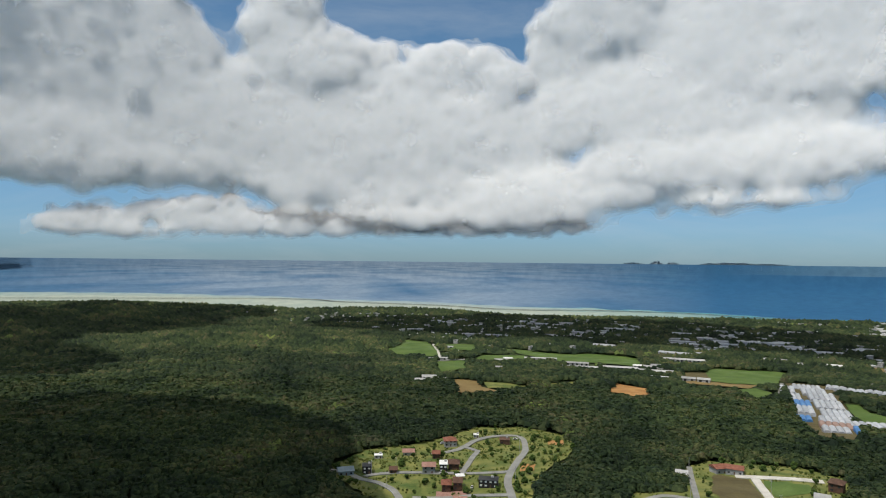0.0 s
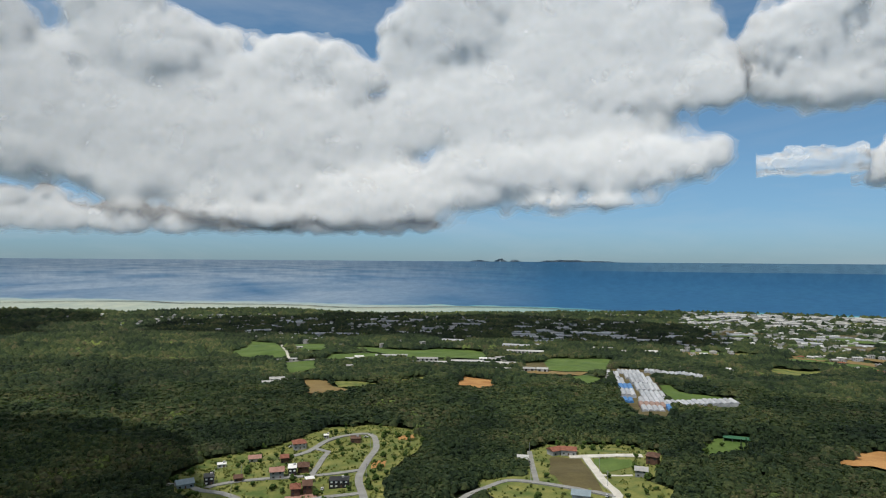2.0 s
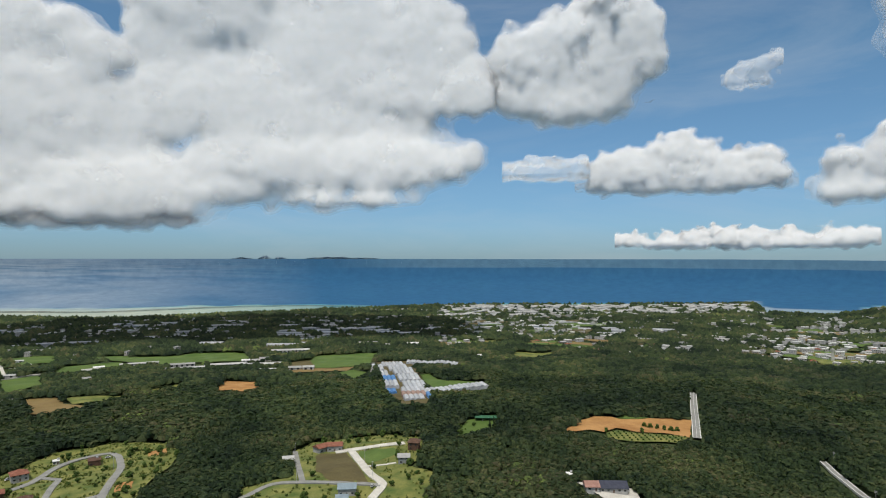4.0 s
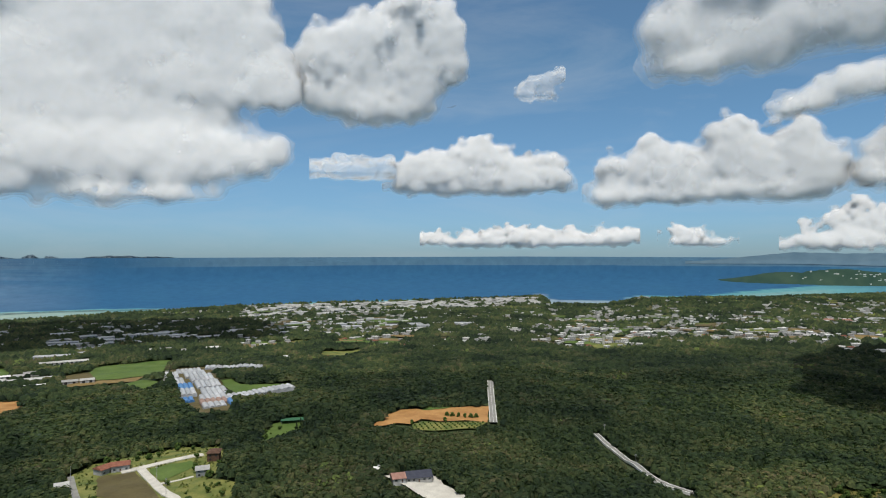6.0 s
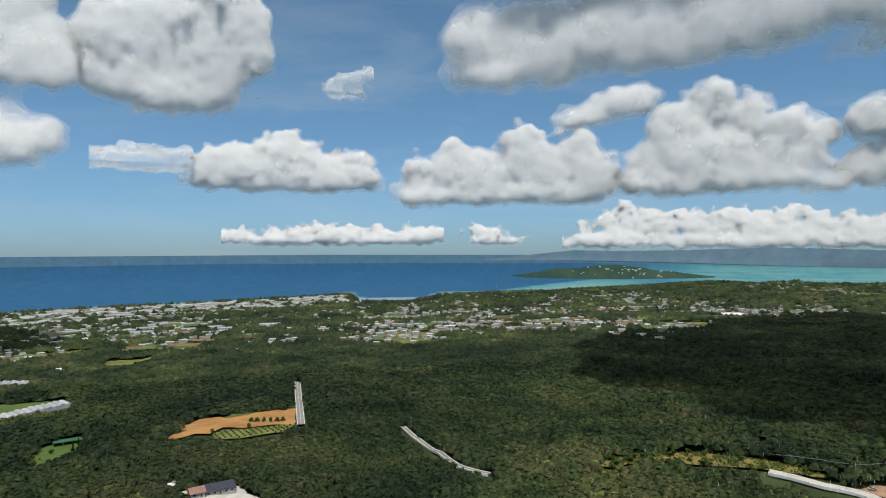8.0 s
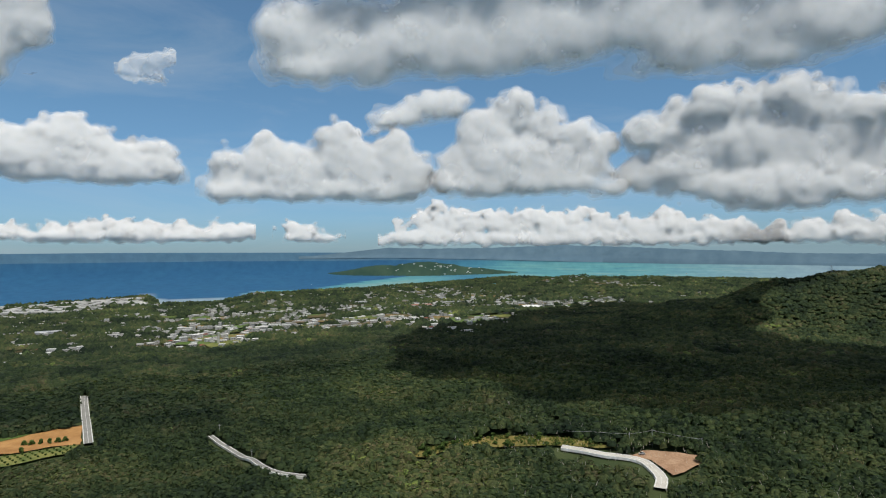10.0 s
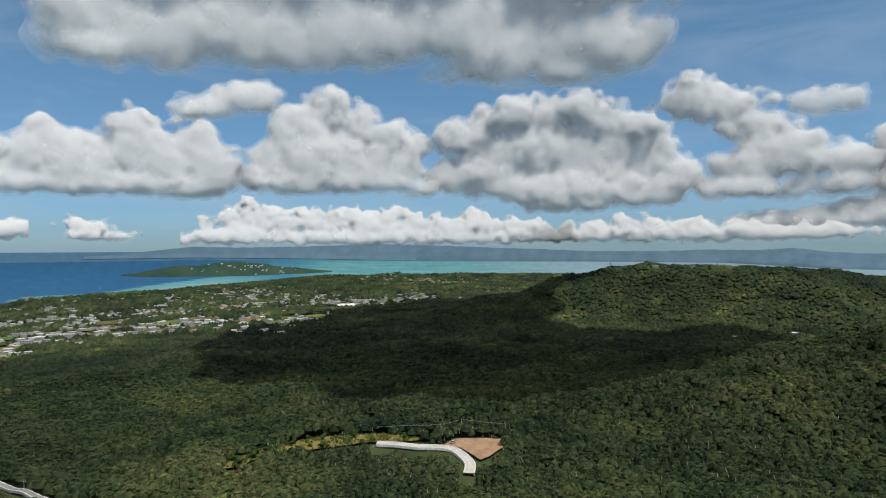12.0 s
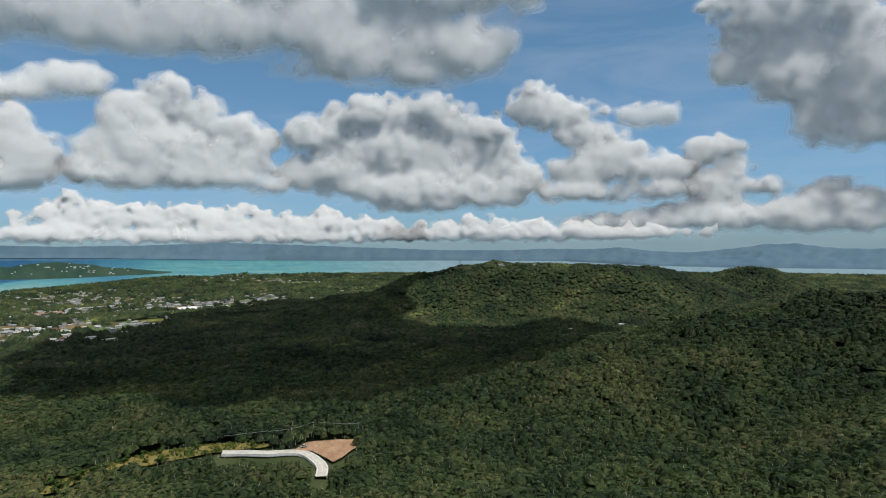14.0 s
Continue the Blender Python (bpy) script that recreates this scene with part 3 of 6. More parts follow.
        me.normals_split_custom_set_from_vertices((mild / (np.linalg.norm(mild, axis=1)[:, None] + 1e-6)).tolist())
        piece = new("cloud_body" if i == 0 else "cloud_rim" if i < 3 else "cloud_veil", me)
        piece.parent = ob
    return ob


WEST_HEAPS = ((-32.3, 17.1, 12.4, 7.3), (-38.5, 12.3, 6.5, 6.7), (-26.3, 15.9, 6.3, 4.8), (-22.7, 12.3, 8.5, 4.9), (-32.9, 9.8, 9.6, 3.8), (-24, 8.2, 7.4, 2.1), (-32.5, 7.5, 7.5, 1.8), (-26.3, 19, 2.5, 1.7))
MID_HEAPS = ((-15.3, 19.5, 3.7, 3.2), (-13.6, 22.1, 2.2, 2), (-11.8, 17, 5, 3.3), (-7.7, 15.8, 5.1, 3.6), (-2.2, 16.7, 3.4, 2.2), (1.8, 17.2, 3.1, 2.3), (5.4, 16, 2.9, 2), (-7.6, 11.6, 14.1, 5), (-17.1, 12.6, 7.2, 4.5), (0.7, 11.3, 11.9, 4.5), (-11.7, 7.7, 7.5, 2.8), (-4.5, 6.9, 9.3, 2.5), (3.4, 5.9, 8.8, 2.2), (-0.8, 4.1, 11.9, 1.1))
EAST_HEAPS = ((11.5, 18.9, 4, 4.4), (14.5, 21.6, 5.4, 4), (18.4, 19.1, 7.1, 5.4), (24.7, 17.9, 6.5, 5.6), (18.4, 13.5, 9.9, 4.5), (26.9, 12.4, 7.5, 3.6), (21.2, 8.8, 8.6, 2.6), (28.9, 9.2, 5.2, 2), (33.2, 9.3, 2.9, 1.6), (26.5, 5.3, 3.1, 0.6), (16, 7.1, 7.2, 2.2), (8.6, 5.9, 7.6, 2.3))
END_HEAPS = ((25.7, 20.1, 6.8, 5.6), (32, 19.4, 5.7, 4.4), (36.4, 15.6, 3.6, 3), (29.4, 15.3, 7.8, 3), (33.6, 8.9, 3.9, 1.7), (28.4, 8.3, 5.7, 2.2), (36.4, 9.5, 1.5, 1.1))
cumulus("vast bank of towering white cumulus over the sea", 4420, 3.4, WEST_HEAPS + MID_HEAPS + EAST_HEAPS + END_HEAPS, 0.25, 1.4, 0.15, 0.34, 1.0, 1.0)
cumulus("low grey-white cloud bank far out at sea", 4170, 1.9, ((-30.1, 3.2, 3.1, 1), (-24.3, 4.1, 3.9, 1), (-19.4, 3.5, 4.6, 1.2), (-14.1, 3.3, 4.9, 1), (-8.5, 3.2, 5.1, 0.8), (-1.8, 3.1, 6.2, 0.6), (6, 3.2, 5.7, 0.6), (10.6, 3.6, 2, 0.5), (-20.3, 4.9, 2.1, 0.6), (-28.1, 2.4, 4.5, 0.6)), 0.15, 0.9, 0.05, 0.3, 0.6, 0.6)
cumulus("detached puffy white cumulus", 4600, 12.0, ((41.7, 17.6, 2.2, 2.5), (45.7, 17.6, 4.3, 3.5), (47.7, 19.6, 3.1, 1.8), (49.7, 17.1, 4.1, 3.8), (52.3, 19.7, 2.5, 2.7), (50.3, 21.7, 2.1, 1.1), (53.1, 17.6, 1.9, 2.3), (47.2, 13.8, 4.8, 1.7), (42.7, 14.6, 2.7, 1.8), (40.1, 14.9, 1, 1.2)), 0.18, 1.4, 0.18, 0.15, 0.9, 0.85)
cumulus("small flat-based fair-weather cumulus", 4350, 5.9, ((50.7, 7.9, 2.3, 1.4), (52.3, 8.5, 1.7, 1.1), (56.1, 9.1, 2.2, 1.4), (55.7, 7.8, 4.4, 1.7), (59.1, 7.8, 2.9, 1.2), (62.5, 8.1, 1.3, 1), (60.6, 6.9, 2.9, 0.9), (55.4, 6.4, 6, 0.6), (49.5, 6.8, 1.3, 0.6)), 0.14, 1.35, 0.18, 0.15, 0.6, 0.65)
cumulus("thin shred of cloud", 4400, 7.2, ((42.6, 7.6, 0.9, 0.1), (44.0, 7.85, 1.0, 0.15), (45.6, 8.2, 0.8, 0.2), (46.6, 8.5, 0.5, 0.12)), 0.1, 0.7, 0.1, 0.3, 0.6, 0.9, (3, 4))
cumulus("thin shred of cloud high up", 4400, 13.4, ((61.3, 15.0, 0.5, 0.35), (62.0, 15.7, 0.6, 0.3), (60.8, 14.4, 0.35, 0.2), (62.4, 14.3, 0.35, 0.2)), 0.1, 0.9, 0.1, 0.3, 0.6, 0.9, (3, 4))
cumulus("heaped cumulus with bright crown above the island", 4340, 4.7, ((67.9, 6.7, 1.4, 1.8), (68.2, 8, 0.9, 0.8), (71.4, 9.2, 1.2, 1.1), (71.1, 7.6, 2.1, 1.9), (73.7, 7.1, 2.9, 2.2), (77.3, 10.4, 1.5, 1.1), (77.9, 8.6, 2.2, 2), (79.7, 7.6, 2.8, 2.3), (82.9, 9.6, 1.6, 1.2), (83.4, 7.5, 2.2, 2), (85.3, 7.1, 0.9, 1.3), (75.3, 5.4, 5.9, 0.8), (81.4, 5.5, 3.8, 0.9), (67.9, 5.2, 1.3, 0.5)), 0.15, 1.35, 0.16, 0.08, 0.65, 0.65)
cumulus("ragged grey scrap of cloud", 4425, 11.2, ((86.7, 13.1, 2.2, 1.1), (83.7, 12.1, 1.9, 0.8), (88, 13.6, 1.1, 0.7), (82.1, 11.7, 0.9, 0.4)), 0.18, 0.8, 0.1, 0.3, 0.9, 0.8)
cumulus("broad heaped cumulus with soft flanks", 4340, 4.8, ((94.4, 13, 1.5, 1.1), (93.4, 11.9, 2.2, 1.8), (91, 10.3, 2.4, 2.1), (96.2, 10.9, 1.7, 1.4), (93.1, 8.2, 4.4, 2.4), (88.9, 7.2, 2.3, 1.8), (98.8, 10.3, 1.7, 1.2), (98.3, 7.8, 3.4, 2.1), (94.1, 6, 6, 1), (87.7, 6, 1.3, 0.7), (100.6, 9.1, 2, 1.2), (102, 5.3, 1.2, 0.7)), 0.16, 1.35, 0.15, 0.1, 0.9, 0.7)
cumulus("large bright cumulus with many domes", 4340, 3.3, ((105.4, 10, 2.1, 1.3), (108.5, 10.9, 2.1, 1.6), (111.1, 12, 2.3, 1.3), (113, 11.5, 1.7, 1.2), (116.7, 12.3, 2.4, 1.3), (118.4, 10.9, 2.5, 1.7), (121.5, 10.4, 1.8, 1), (111.9, 8.7, 4.5, 2.7), (117.1, 8, 4.7, 2.9), (122.2, 7.5, 3.1, 2.2), (125, 6, 1.8, 1.4), (115.2, 5.1, 5.8, 1.5), (121.4, 4.8, 4.4, 1.3), (108.5, 6.9, 3.7, 2.3), (115.6, 3.6, 2.2, 0.4), (104.6, 6.5, 1.8, 1.3)), 0.16, 1.4, 0.15, 0.1, 0.7, 0.7)
cumulus("ragged cumulus falling towards the hills", 4330, 3.7, ((126.1, 12.2, 2.7, 1.3), (129, 11.4, 2.6, 1.3), (130.9, 9.5, 2.3, 1.5), (125.9, 13.7, 0.7, 0.4), (133.4, 7.9, 3, 1.4), (136.2, 6.4, 3.4, 1.2), (130.8, 6.6, 3.1, 1.2), (129.4, 4.6, 3.3, 0.8), (136.6, 4.5, 3.4, 0.7)), 0.16, 1.35, 0.12, 0.25, 0.75, 0.7)
cumulus("domed cumulus over the far hills", 4300, 0.8, ((141.2, 7.8, 2, 0.9), (140.2, 7.3, 1.2, 0.9), (142.5, 6, 1.4, 1), (141.2, 4.7, 2.5, 1.4), (145.2, 4.5, 0.9, 0.6), (150.4, 4.2, 1.5, 0.8), (148.6, 3.3, 2.1, 0.9), (151.9, 3, 1.6, 0.9), (146.2, 2.3, 3.1, 0.8), (142.8, 1.9, 2.4, 0.7), (150, 1.5, 4.3, 0.8), (139.4, 2.7, 2.5, 0.9), (134.7, 1.9, 5.5, 0.8)), 0.15, 1.25, 0.12, 0.25, 0.6, 0.6)
cumulus("long row of small cumulus along the horizon", 4190, 0.5, ((86.9, 3.7, 0.8, 0.5), (85.7, 2.5, 2.1, 0.8), (88.8, 3, 1.4, 0.5), (91.7, 2.4, 2.2, 0.7), (94.7, 2.9, 1.9, 0.7), (97, 2.2, 1.6, 0.6), (99.8, 2.9, 1.4, 0.5), (99.3, 1.8, 2.4, 0.6), (103.1, 2.2, 1.8, 0.5), (106.7, 2.8, 0.7, 0.6), (107.6, 1.9, 2.3, 0.5), (111.2, 1.7, 2.2, 0.5), (93.8, 1, 10.4, 0.5), (108.1, 0.8, 7.1, 0.4), (84.2, 1.2, 2, 0.5)), 0.1, 1.5, 0.05, 0.3, 0.35, 0.5)
cumulus("row of small cumulus behind the hill", 4190, 0.4, ((121, 2, 1.6, 0.5), (120, 1.3, 2.9, 0.5), (127.3, 1.1, 2.3, 0.4), (123.7, 0.9, 2.8, 0.4), (133.7, 0.9, 6.7, 0.5), (115.1, 1, 2.6, 0.4)), 0.1, 1.5, 0.05, 0.3, 0.35, 0.5)
cumulus("thin line of cloud above the horizon", 4190, 1.1, ((58.9, 2.1, 1.6, 0.3), (65.3, 1.8, 3.4, 0.3), (62.8, 1.3, 4.9, 0.2), (53.8, 1.4, 2.2, 0.2), (68.2, 1.9, 1, 0.3)), 0.1, 1.5, 0.05, 0.3, 0.35, 0.5)
cumulus("little puffs above the horizon", 4190, 0.9, ((73.9, 2, 1.1, 0.4), (75.2, 1.2, 1.9, 0.3)), 0.1, 1.5, 0.05, 0.3, 0.35, 0.5)
cumulus("large grey-bellied cloud overhead", 4800, 14.4, ((73, 18.9, 2.3, 2.4), (75.2, 15.9, 3.5, 1.2), (80, 18.6, 6.1, 3.2), (87, 19, 7.4, 3.3), (96.3, 19.6, 8, 3.5), (104.6, 19.5, 5.8, 2.7), (110.5, 17, 5.8, 1.9), (113.9, 18, 6.1, 2.6), (118.5, 17.5, 4.6, 2.5), (122.1, 17.2, 2.3, 2), (91.2, 24.9, 18.1, 2.6), (116.3, 22.5, 9.5, 2.5), (108.6, 15.8, 3.7, 0.9), (115.3, 15.2, 3.5, 0.9)), 0.24, 0.65, 0.1, 0.2, 1.4, 1.5)
cumulus("tall bright cumulus over the wooded slope", 4700, 7.4, ((147, 18.1, 4.9, 2.1), (144.2, 15.2, 2.3, 2), (142.4, 14.4, 1.2, 1), (147.8, 13.6, 3, 2.4), (150.1, 10.7, 2.8, 2.4), (152.4, 13.3, 2.8, 4.6), (157, 13, 4, 6), (149.4, 8.7, 1.7, 0.8), (146.2, 12.1, 1.4, 0.9), (152.1, 8, 2.1, 0.9), (141.6, 19.2, 1.3, 0.7)), 0.18, 1.4, 0.14, 0.35, 0.9, 0.8)
cumulus("small detached puff of cloud", 4700, 10.0, ((135.6, 10.9, 2, 0.9), (137.6, 10.9, 0.8, 0.8)), 0.15, 1.2, 0.1, 0.3, 0.7, 0.6, (1, 2, 3, 4))


# clouds added overhead, out of view, to cast shade on the woods
def shading_cloud(label, high, spots):
    """An unseen cloud overhead at a height, flat and billowing, added for its shade; spots: the stretches of ground in
    its shade, (bearing, distance, half across, half along).
    """
    run = (high - 90) / math.tan(radians(SUN_EL))
    rows = []
    for az, r, u, v in spots:
        x, y = polar(az, r)
        rows.append((float(x) + run * math.sin(radians(SUN_AZ)), float(y) + run * math.cos(radians(SUN_AZ)), u, v, radians(az)))
    R = np.array(rows)
    reach, step = R[:, 2:4].max() + 120, 20.0
    a, b, c = (np.arange(lo, hi, step) for lo, hi in ((R[:, 0].min() - reach, R[:, 0].max() + reach), (R[:, 1].min() - reach, R[:, 1].max() + reach), (-140, 160)))
    acc = np.zeros((len(a), len(b), len(c)))
    for x, y, u, v, t in rows:
        dx, dy = (a - x)[:, None, None], (b - y)[None, :, None]
        q = np.sqrt(((dx * math.cos(t) - dy * math.sin(t)) / u) ** 2 + ((dx * math.sin(t) + dy * math.cos(t)) / v) ** 2 + (c / 60)[None, None, :] ** 2)
        acc += np.exp(np.clip((1 - q) * 6, -20, 20))
    field = np.log(acc + 1e-9) / 6
    p = np.stack(np.meshgrid(a, b, c, indexing="ij"), -1).reshape(-1, 3) + 20000
    field += (0.3 * puff(p, 170.0) + 0.16 * puff(p + 900, 70.0)).reshape(field.shape)
    for k in range(3):
        edge_lo, edge_hi = [slice(None)] * 3, [slice(None)] * 3
        edge_lo[k], edge_hi[k] = 0, -1
        field[tuple(edge_lo)] = field[tuple(edge_hi)] = -3
    v, f = skin(field, 0.0)
    v = v * step + np.array((a[0], b[0], c[0] + high))
    return tagged(new("cumulus_cloud", mesh_of("cumulus_cloud", v, f[:, ::-1], M_CLOUD[0])), label, "cloud", "clouds over the hills")


shading_cloud("unseen cloud overhead, added to shade the valley", 1100, ((86, 1050, 60, 110), (92, 1080, 190, 380), (99, 1200, 210, 520), (104, 1450, 230, 760), (100, 830, 110, 150), (107, 860, 170, 245), (113, 905, 170, 240), (119, 950, 150, 200), (124, 990, 120, 160), (128, 1140, 100, 100), (114, 1560, 130, 70), (97, 770, 90, 150), (104, 740, 120, 170), (110, 740, 130, 170), (116, 770, 120, 170), (121, 840, 90, 160), (117, 690, 110, 110), (122, 790, 80, 120)))
shading_cloud("unseen cloud overhead, added to shade the coastal plain", 1500, ((-4, 2150, 300, 420), (8, 2150, 340, 480), (19, 2080, 330, 520), (29, 1950, 280, 430), (35, 1800, 120, 260)))
shading_cloud("unseen cloud overhead, added to shade the near slope", 900, ((-33, 580, 130, 240), (-24, 520, 120, 215), (-17, 500, 80, 170), (-13, 400, 50, 90), (-44, 600, 150, 250)))
shading_cloud("unseen cloud overhead, added to shade the western hill", 2600, ((-33, 1150, 110, 220), (-30, 1900, 360, 360), (-26, 2600, 480, 520), (-38, 1700, 200, 400)))

# ---- plan of fields, roads and buildings, metres from the eye point ----
FIELD_PASTURE = ((-121, 1338), (-96, 1467), (-100, 1603), (-37, 1560), (-21, 1448), (-5, 1260), (-38, 1253), (-87, 1267))
FIELD_PADDOCK = ((-13, 1148), (46, 1163), (43, 1051), (10, 1012), (-7, 1024))
FIELD_OCHRE = ((15, 934), (51, 923), (55, 866), (78, 824), (58, 822), (32, 797), (22, 804))
FIELD_STRIP = ((57, 910), (120, 882), (171, 918), (208, 935), (200, 917), (144, 893), (102, 858), (64, 852))
FIELD_A = ((-9, 1544), (83, 1514), (73, 1332), (12, 1342))
FIELD_B = ((56, 1177), (81, 1289), (171, 1265), (164, 1213), (104, 1200))
FIELD_C = ((91, 1455), (253, 1357), (405, 1282), (362, 1127), (235, 1205), (173, 1280))
FIELD_D = ((437, 1031), (483, 1112), (594, 1063), (511, 945), (462, 912), (409, 943))
FIELD_E = ((404, 1045), (437, 1031), (409, 943), (373, 964))
FIELD_TAN = ((370, 957), (460, 908), (438, 886), (357, 923))
FIELD_F = ((416, 881), (449, 887), (457, 860), (430, 822), (417, 824))
GREENHOUSE_YARD = ((525, 953), (587, 938), (405, 596), (380, 571), (356, 586), (407, 714))
FIELD_G = ((497, 767), (509, 759), (492, 693), (530, 657), (509, 638), (455, 672), (472, 719))
FIELD_H = ((787, 895), (838, 938), (911, 900), (883, 879), (797, 854))
FIELD_I = ((295, 878), (262, 930), (226, 844), (275, 819))
BARE_SOIL = ((413, 402), (436, 405), (463, 422), (481, 423), (495, 403), (513, 391), (527, 380), (552, 361), (493, 323), (483, 342), (468, 356), (458, 376), (437, 373), (433, 385), (420, 390))
ORCHARD = ((438, 371), (454, 370), (464, 353), (492, 324), (467, 319), (441, 341), (429, 361))
ESTATE_GRASS = ((-85, 483), (-68, 532), (-30, 551), (10, 594), (40, 635), (86, 638), (121, 610), (119, 547), (83, 483), (64, 441), (61, 397), (-32, 397), (-73, 448))
ESTATE_SOIL_A = ((100, 590), (118, 592), (108, 556), (98, 572))
ESTATE_SOIL_B = ((65, 496), (75, 492), (71, 475), (60, 474))
PLOT_GRASS = ((129, 383), (126, 424), (166, 416), (186, 481), (216, 504), (280, 496), (298, 458), (274, 416), (239, 381), (244, 361), (210, 317), (110, 370))
PLOT_BROWN = ((202, 462), (222, 448), (197, 366), (179, 387), (179, 413))
PLOT_GREEN = ((228, 443), (253, 429), (249, 417), (217, 406))
LAWN = ((323, 443), (351, 472), (371, 486), (402, 477), (388, 461), (362, 445))
SOLAR_YARD = ((308, 286), (319, 282), (340, 264), (329, 251), (320, 224), (300, 233), (306, 261))
MEADOW = ((422, 44), (441, 34), (454, 11), (463, -14), (458, -48), (438, -86), (435, -102), (430, -84), (434, -61), (433, -37), (446, -5), (435, 18), (420, 33))
BANK = ((423, -103), (431, -115), (422, -151), (409, -146), (398, -131), (394, -123), (407, -120), (418, -116))
ROAD_ESTATE_A = ((-83, 469), (-69, 465), (-58, 454), (-45, 448), (-35, 437), (-29, 425), (-21, 399))
ROAD_ESTATE_B = ((-56, 461), (-51, 467), (-34, 471), (4, 466), (43, 472), (55, 475))
ROAD_ESTATE_C = ((48, 399), (48, 419), (49, 455), (61, 500), (73, 541), (78, 593), (68, 604), (48, 594), (31, 575), (20, 556), (5, 540), (-7, 526))
ROAD_ESTATE_D = ((16, 470), (26, 517), (32, 545), (22, 556))
ROAD_ESTATE_E = ((-19, 424), (15, 424), (48, 423))
LANE_A = ((215, 456), (227, 452), (254, 440), (267, 435))
LANE_B = ((227, 452), (214, 409), (206, 377), (204, 360), (188, 346))
LANE_C = ((98, 377), (114, 394), (130, 404), (147, 411), (163, 398), (181, 383), (202, 359))
LANE_D = ((193, 485), (174, 430), (163, 396))
LANE_E = ((213, 401), (236, 397))
ROAD_STRAIGHT = ((672, 437), (607, 394), (551, 356), (496, 319))
ROAD_WINDING = ((518, 226), (498, 210), (484, 195), (466, 179), (428, 152), (412, 136), (407, 124), (404, 113))
ROAD_BEND = ((431, -59), (427, -72), (421, -87), (420, -102), (415, -111), (401, -114), (387, -114), (374, -109))
FARM_TRACK = ((516, 944), (465, 856), (431, 815), (407, 803))
FARM_DRIVE = ((-21, 1496), (-7, 1290), (-1, 1198))
PADDOCK_ROAD = ((-38, 1239), (2, 1168), (46, 1175))
ESTATE_HOUSES = (
    (-71, 465, 11.8, 9, 3.5, 8, 'gable', M_BLUEROOF, M_BLUEROOF, 'blue-grey sheet metal shed beside the estate road'),
    (-56, 473, 7.3, 9, 5.5, 0, 'flat', M_DARKWALL, M_DARKWALL, 'black boxy two-storey house with white window bands'),
    (-51, 509, 6.9, 5, 2.6, 0, 'flat', M_PAINT, M_WALL, 'small white flat-roofed hut on the grass'),
    (-27, 519, 9.9, 8, 3.2, 0, 'gable', M_PINKROOF, M_WALL, 'low house with a faded pink roof'),
    (-36, 473, 5.9, 7, 3.0, 0, 'gable', M_BROWNWALL, M_BROWNWALL, 'small dark brown cabin with a white annex'),
    (-9, 470, 10.4, 9, 5.5, 0, 'gable', M_PINKROOF, M_GREYWALL, 'grey two-storey house with a pinkish tile roof'),
    (-4, 512, 6.4, 8, 4.5, 0, 'gable', M_REDROOF, M_BROWNWALL, 'narrow brown house with a dark red roof'),
    (2, 474, 6.4, 10, 6, 0, 'flat', M_PAINT, M_DARKWALL, 'black and white modern house with a pale roof'),
    (10, 482, 8.8, 10, 5, 0, 'hip', M_BROWNWALL, M_BROWNWALL, 'brown timber house with a hipped roof'),
    (8, 562, 11.8, 11, 5, 8, 'hip', M_REDROOF, M_WALL, 'house with a red hipped tile roof by the bend'),
    (59, 579, 9.9, 10, 4, 0, 'flat', M_BROWNWALL, M_BROWNWALL, 'flat brown building inside the loop road'),
    (34, 443, 14.6, 9, 5, -4, 'flat', M_DARKWALL, M_DARKWALL, 'long black house with a glazed front'),
    (4, 438, 6.8, 10, 5, 0, 'hip', M_REDROOF, M_BROWNWALL, 'brown house with a red brick forecourt'),
    (12, 440, 6.4, 10, 5.5, 0, 'gable', M_BROWNWALL, M_BROWNWALL, 'tall brown house beside the forecourt'),
    (33, 589, 5.0, 5, 2.6, 0, 'flat', M_PAINT, M_WALL, 'little white pump house by the loop road'),
    (208, 468, 9.8, 9, 4.2, 35, 'gable', M_REDROOF, M_WALL, 'farmhouse wing with a long red gable roof'),
    (218, 463, 12.7, 9, 4.2, -2, 'gable', M_REDROOF, M_WALL, 'farmhouse with a red roof and white porch'),
    (266, 419, 9.0, 10, 6, -10, 'hip', M_BROWNWALL, M_BROWNWALL, 'dark brown two-storey house beside the concrete lane'),
    (241, 394, 8.9, 8, 5, 0, 'gable', M_GREYROOF, M_GREYWALL, 'grey house with a stepped gable roof'),
    (174, 451, 8.3, 9, 4.5, 0, 'gable', M_GREYROOF, M_GREYWALL, 'grey house among shrubs with a white annex'),
    (179, 362, 11.8, 9, 4.5, -3, 'gable', M_BLUEROOF, M_WALL, 'white house with a blue-grey roof'),
    (170, 351, 7.6, 8, 3.5, 0, 'gable', M_BLUEROOF, M_WALL, 'low outbuilding with a blue-grey roof'),
    (309, 274, 9.0, 10, 2.8, 12, 'gable', M_PINKROOF, M_WALL, 'low wing with a faded pink roof'),
    (322, 268, 19.0, 12, 3.0, 12, 'gable', M_SOLAR, M_WALL, 'wide house with solar panels over its roof'),
    (312, 296, 5.0, 5, 2.6, 0, 'flat', M_PAINT, M_WALL, 'small white hut among the trees'),
)
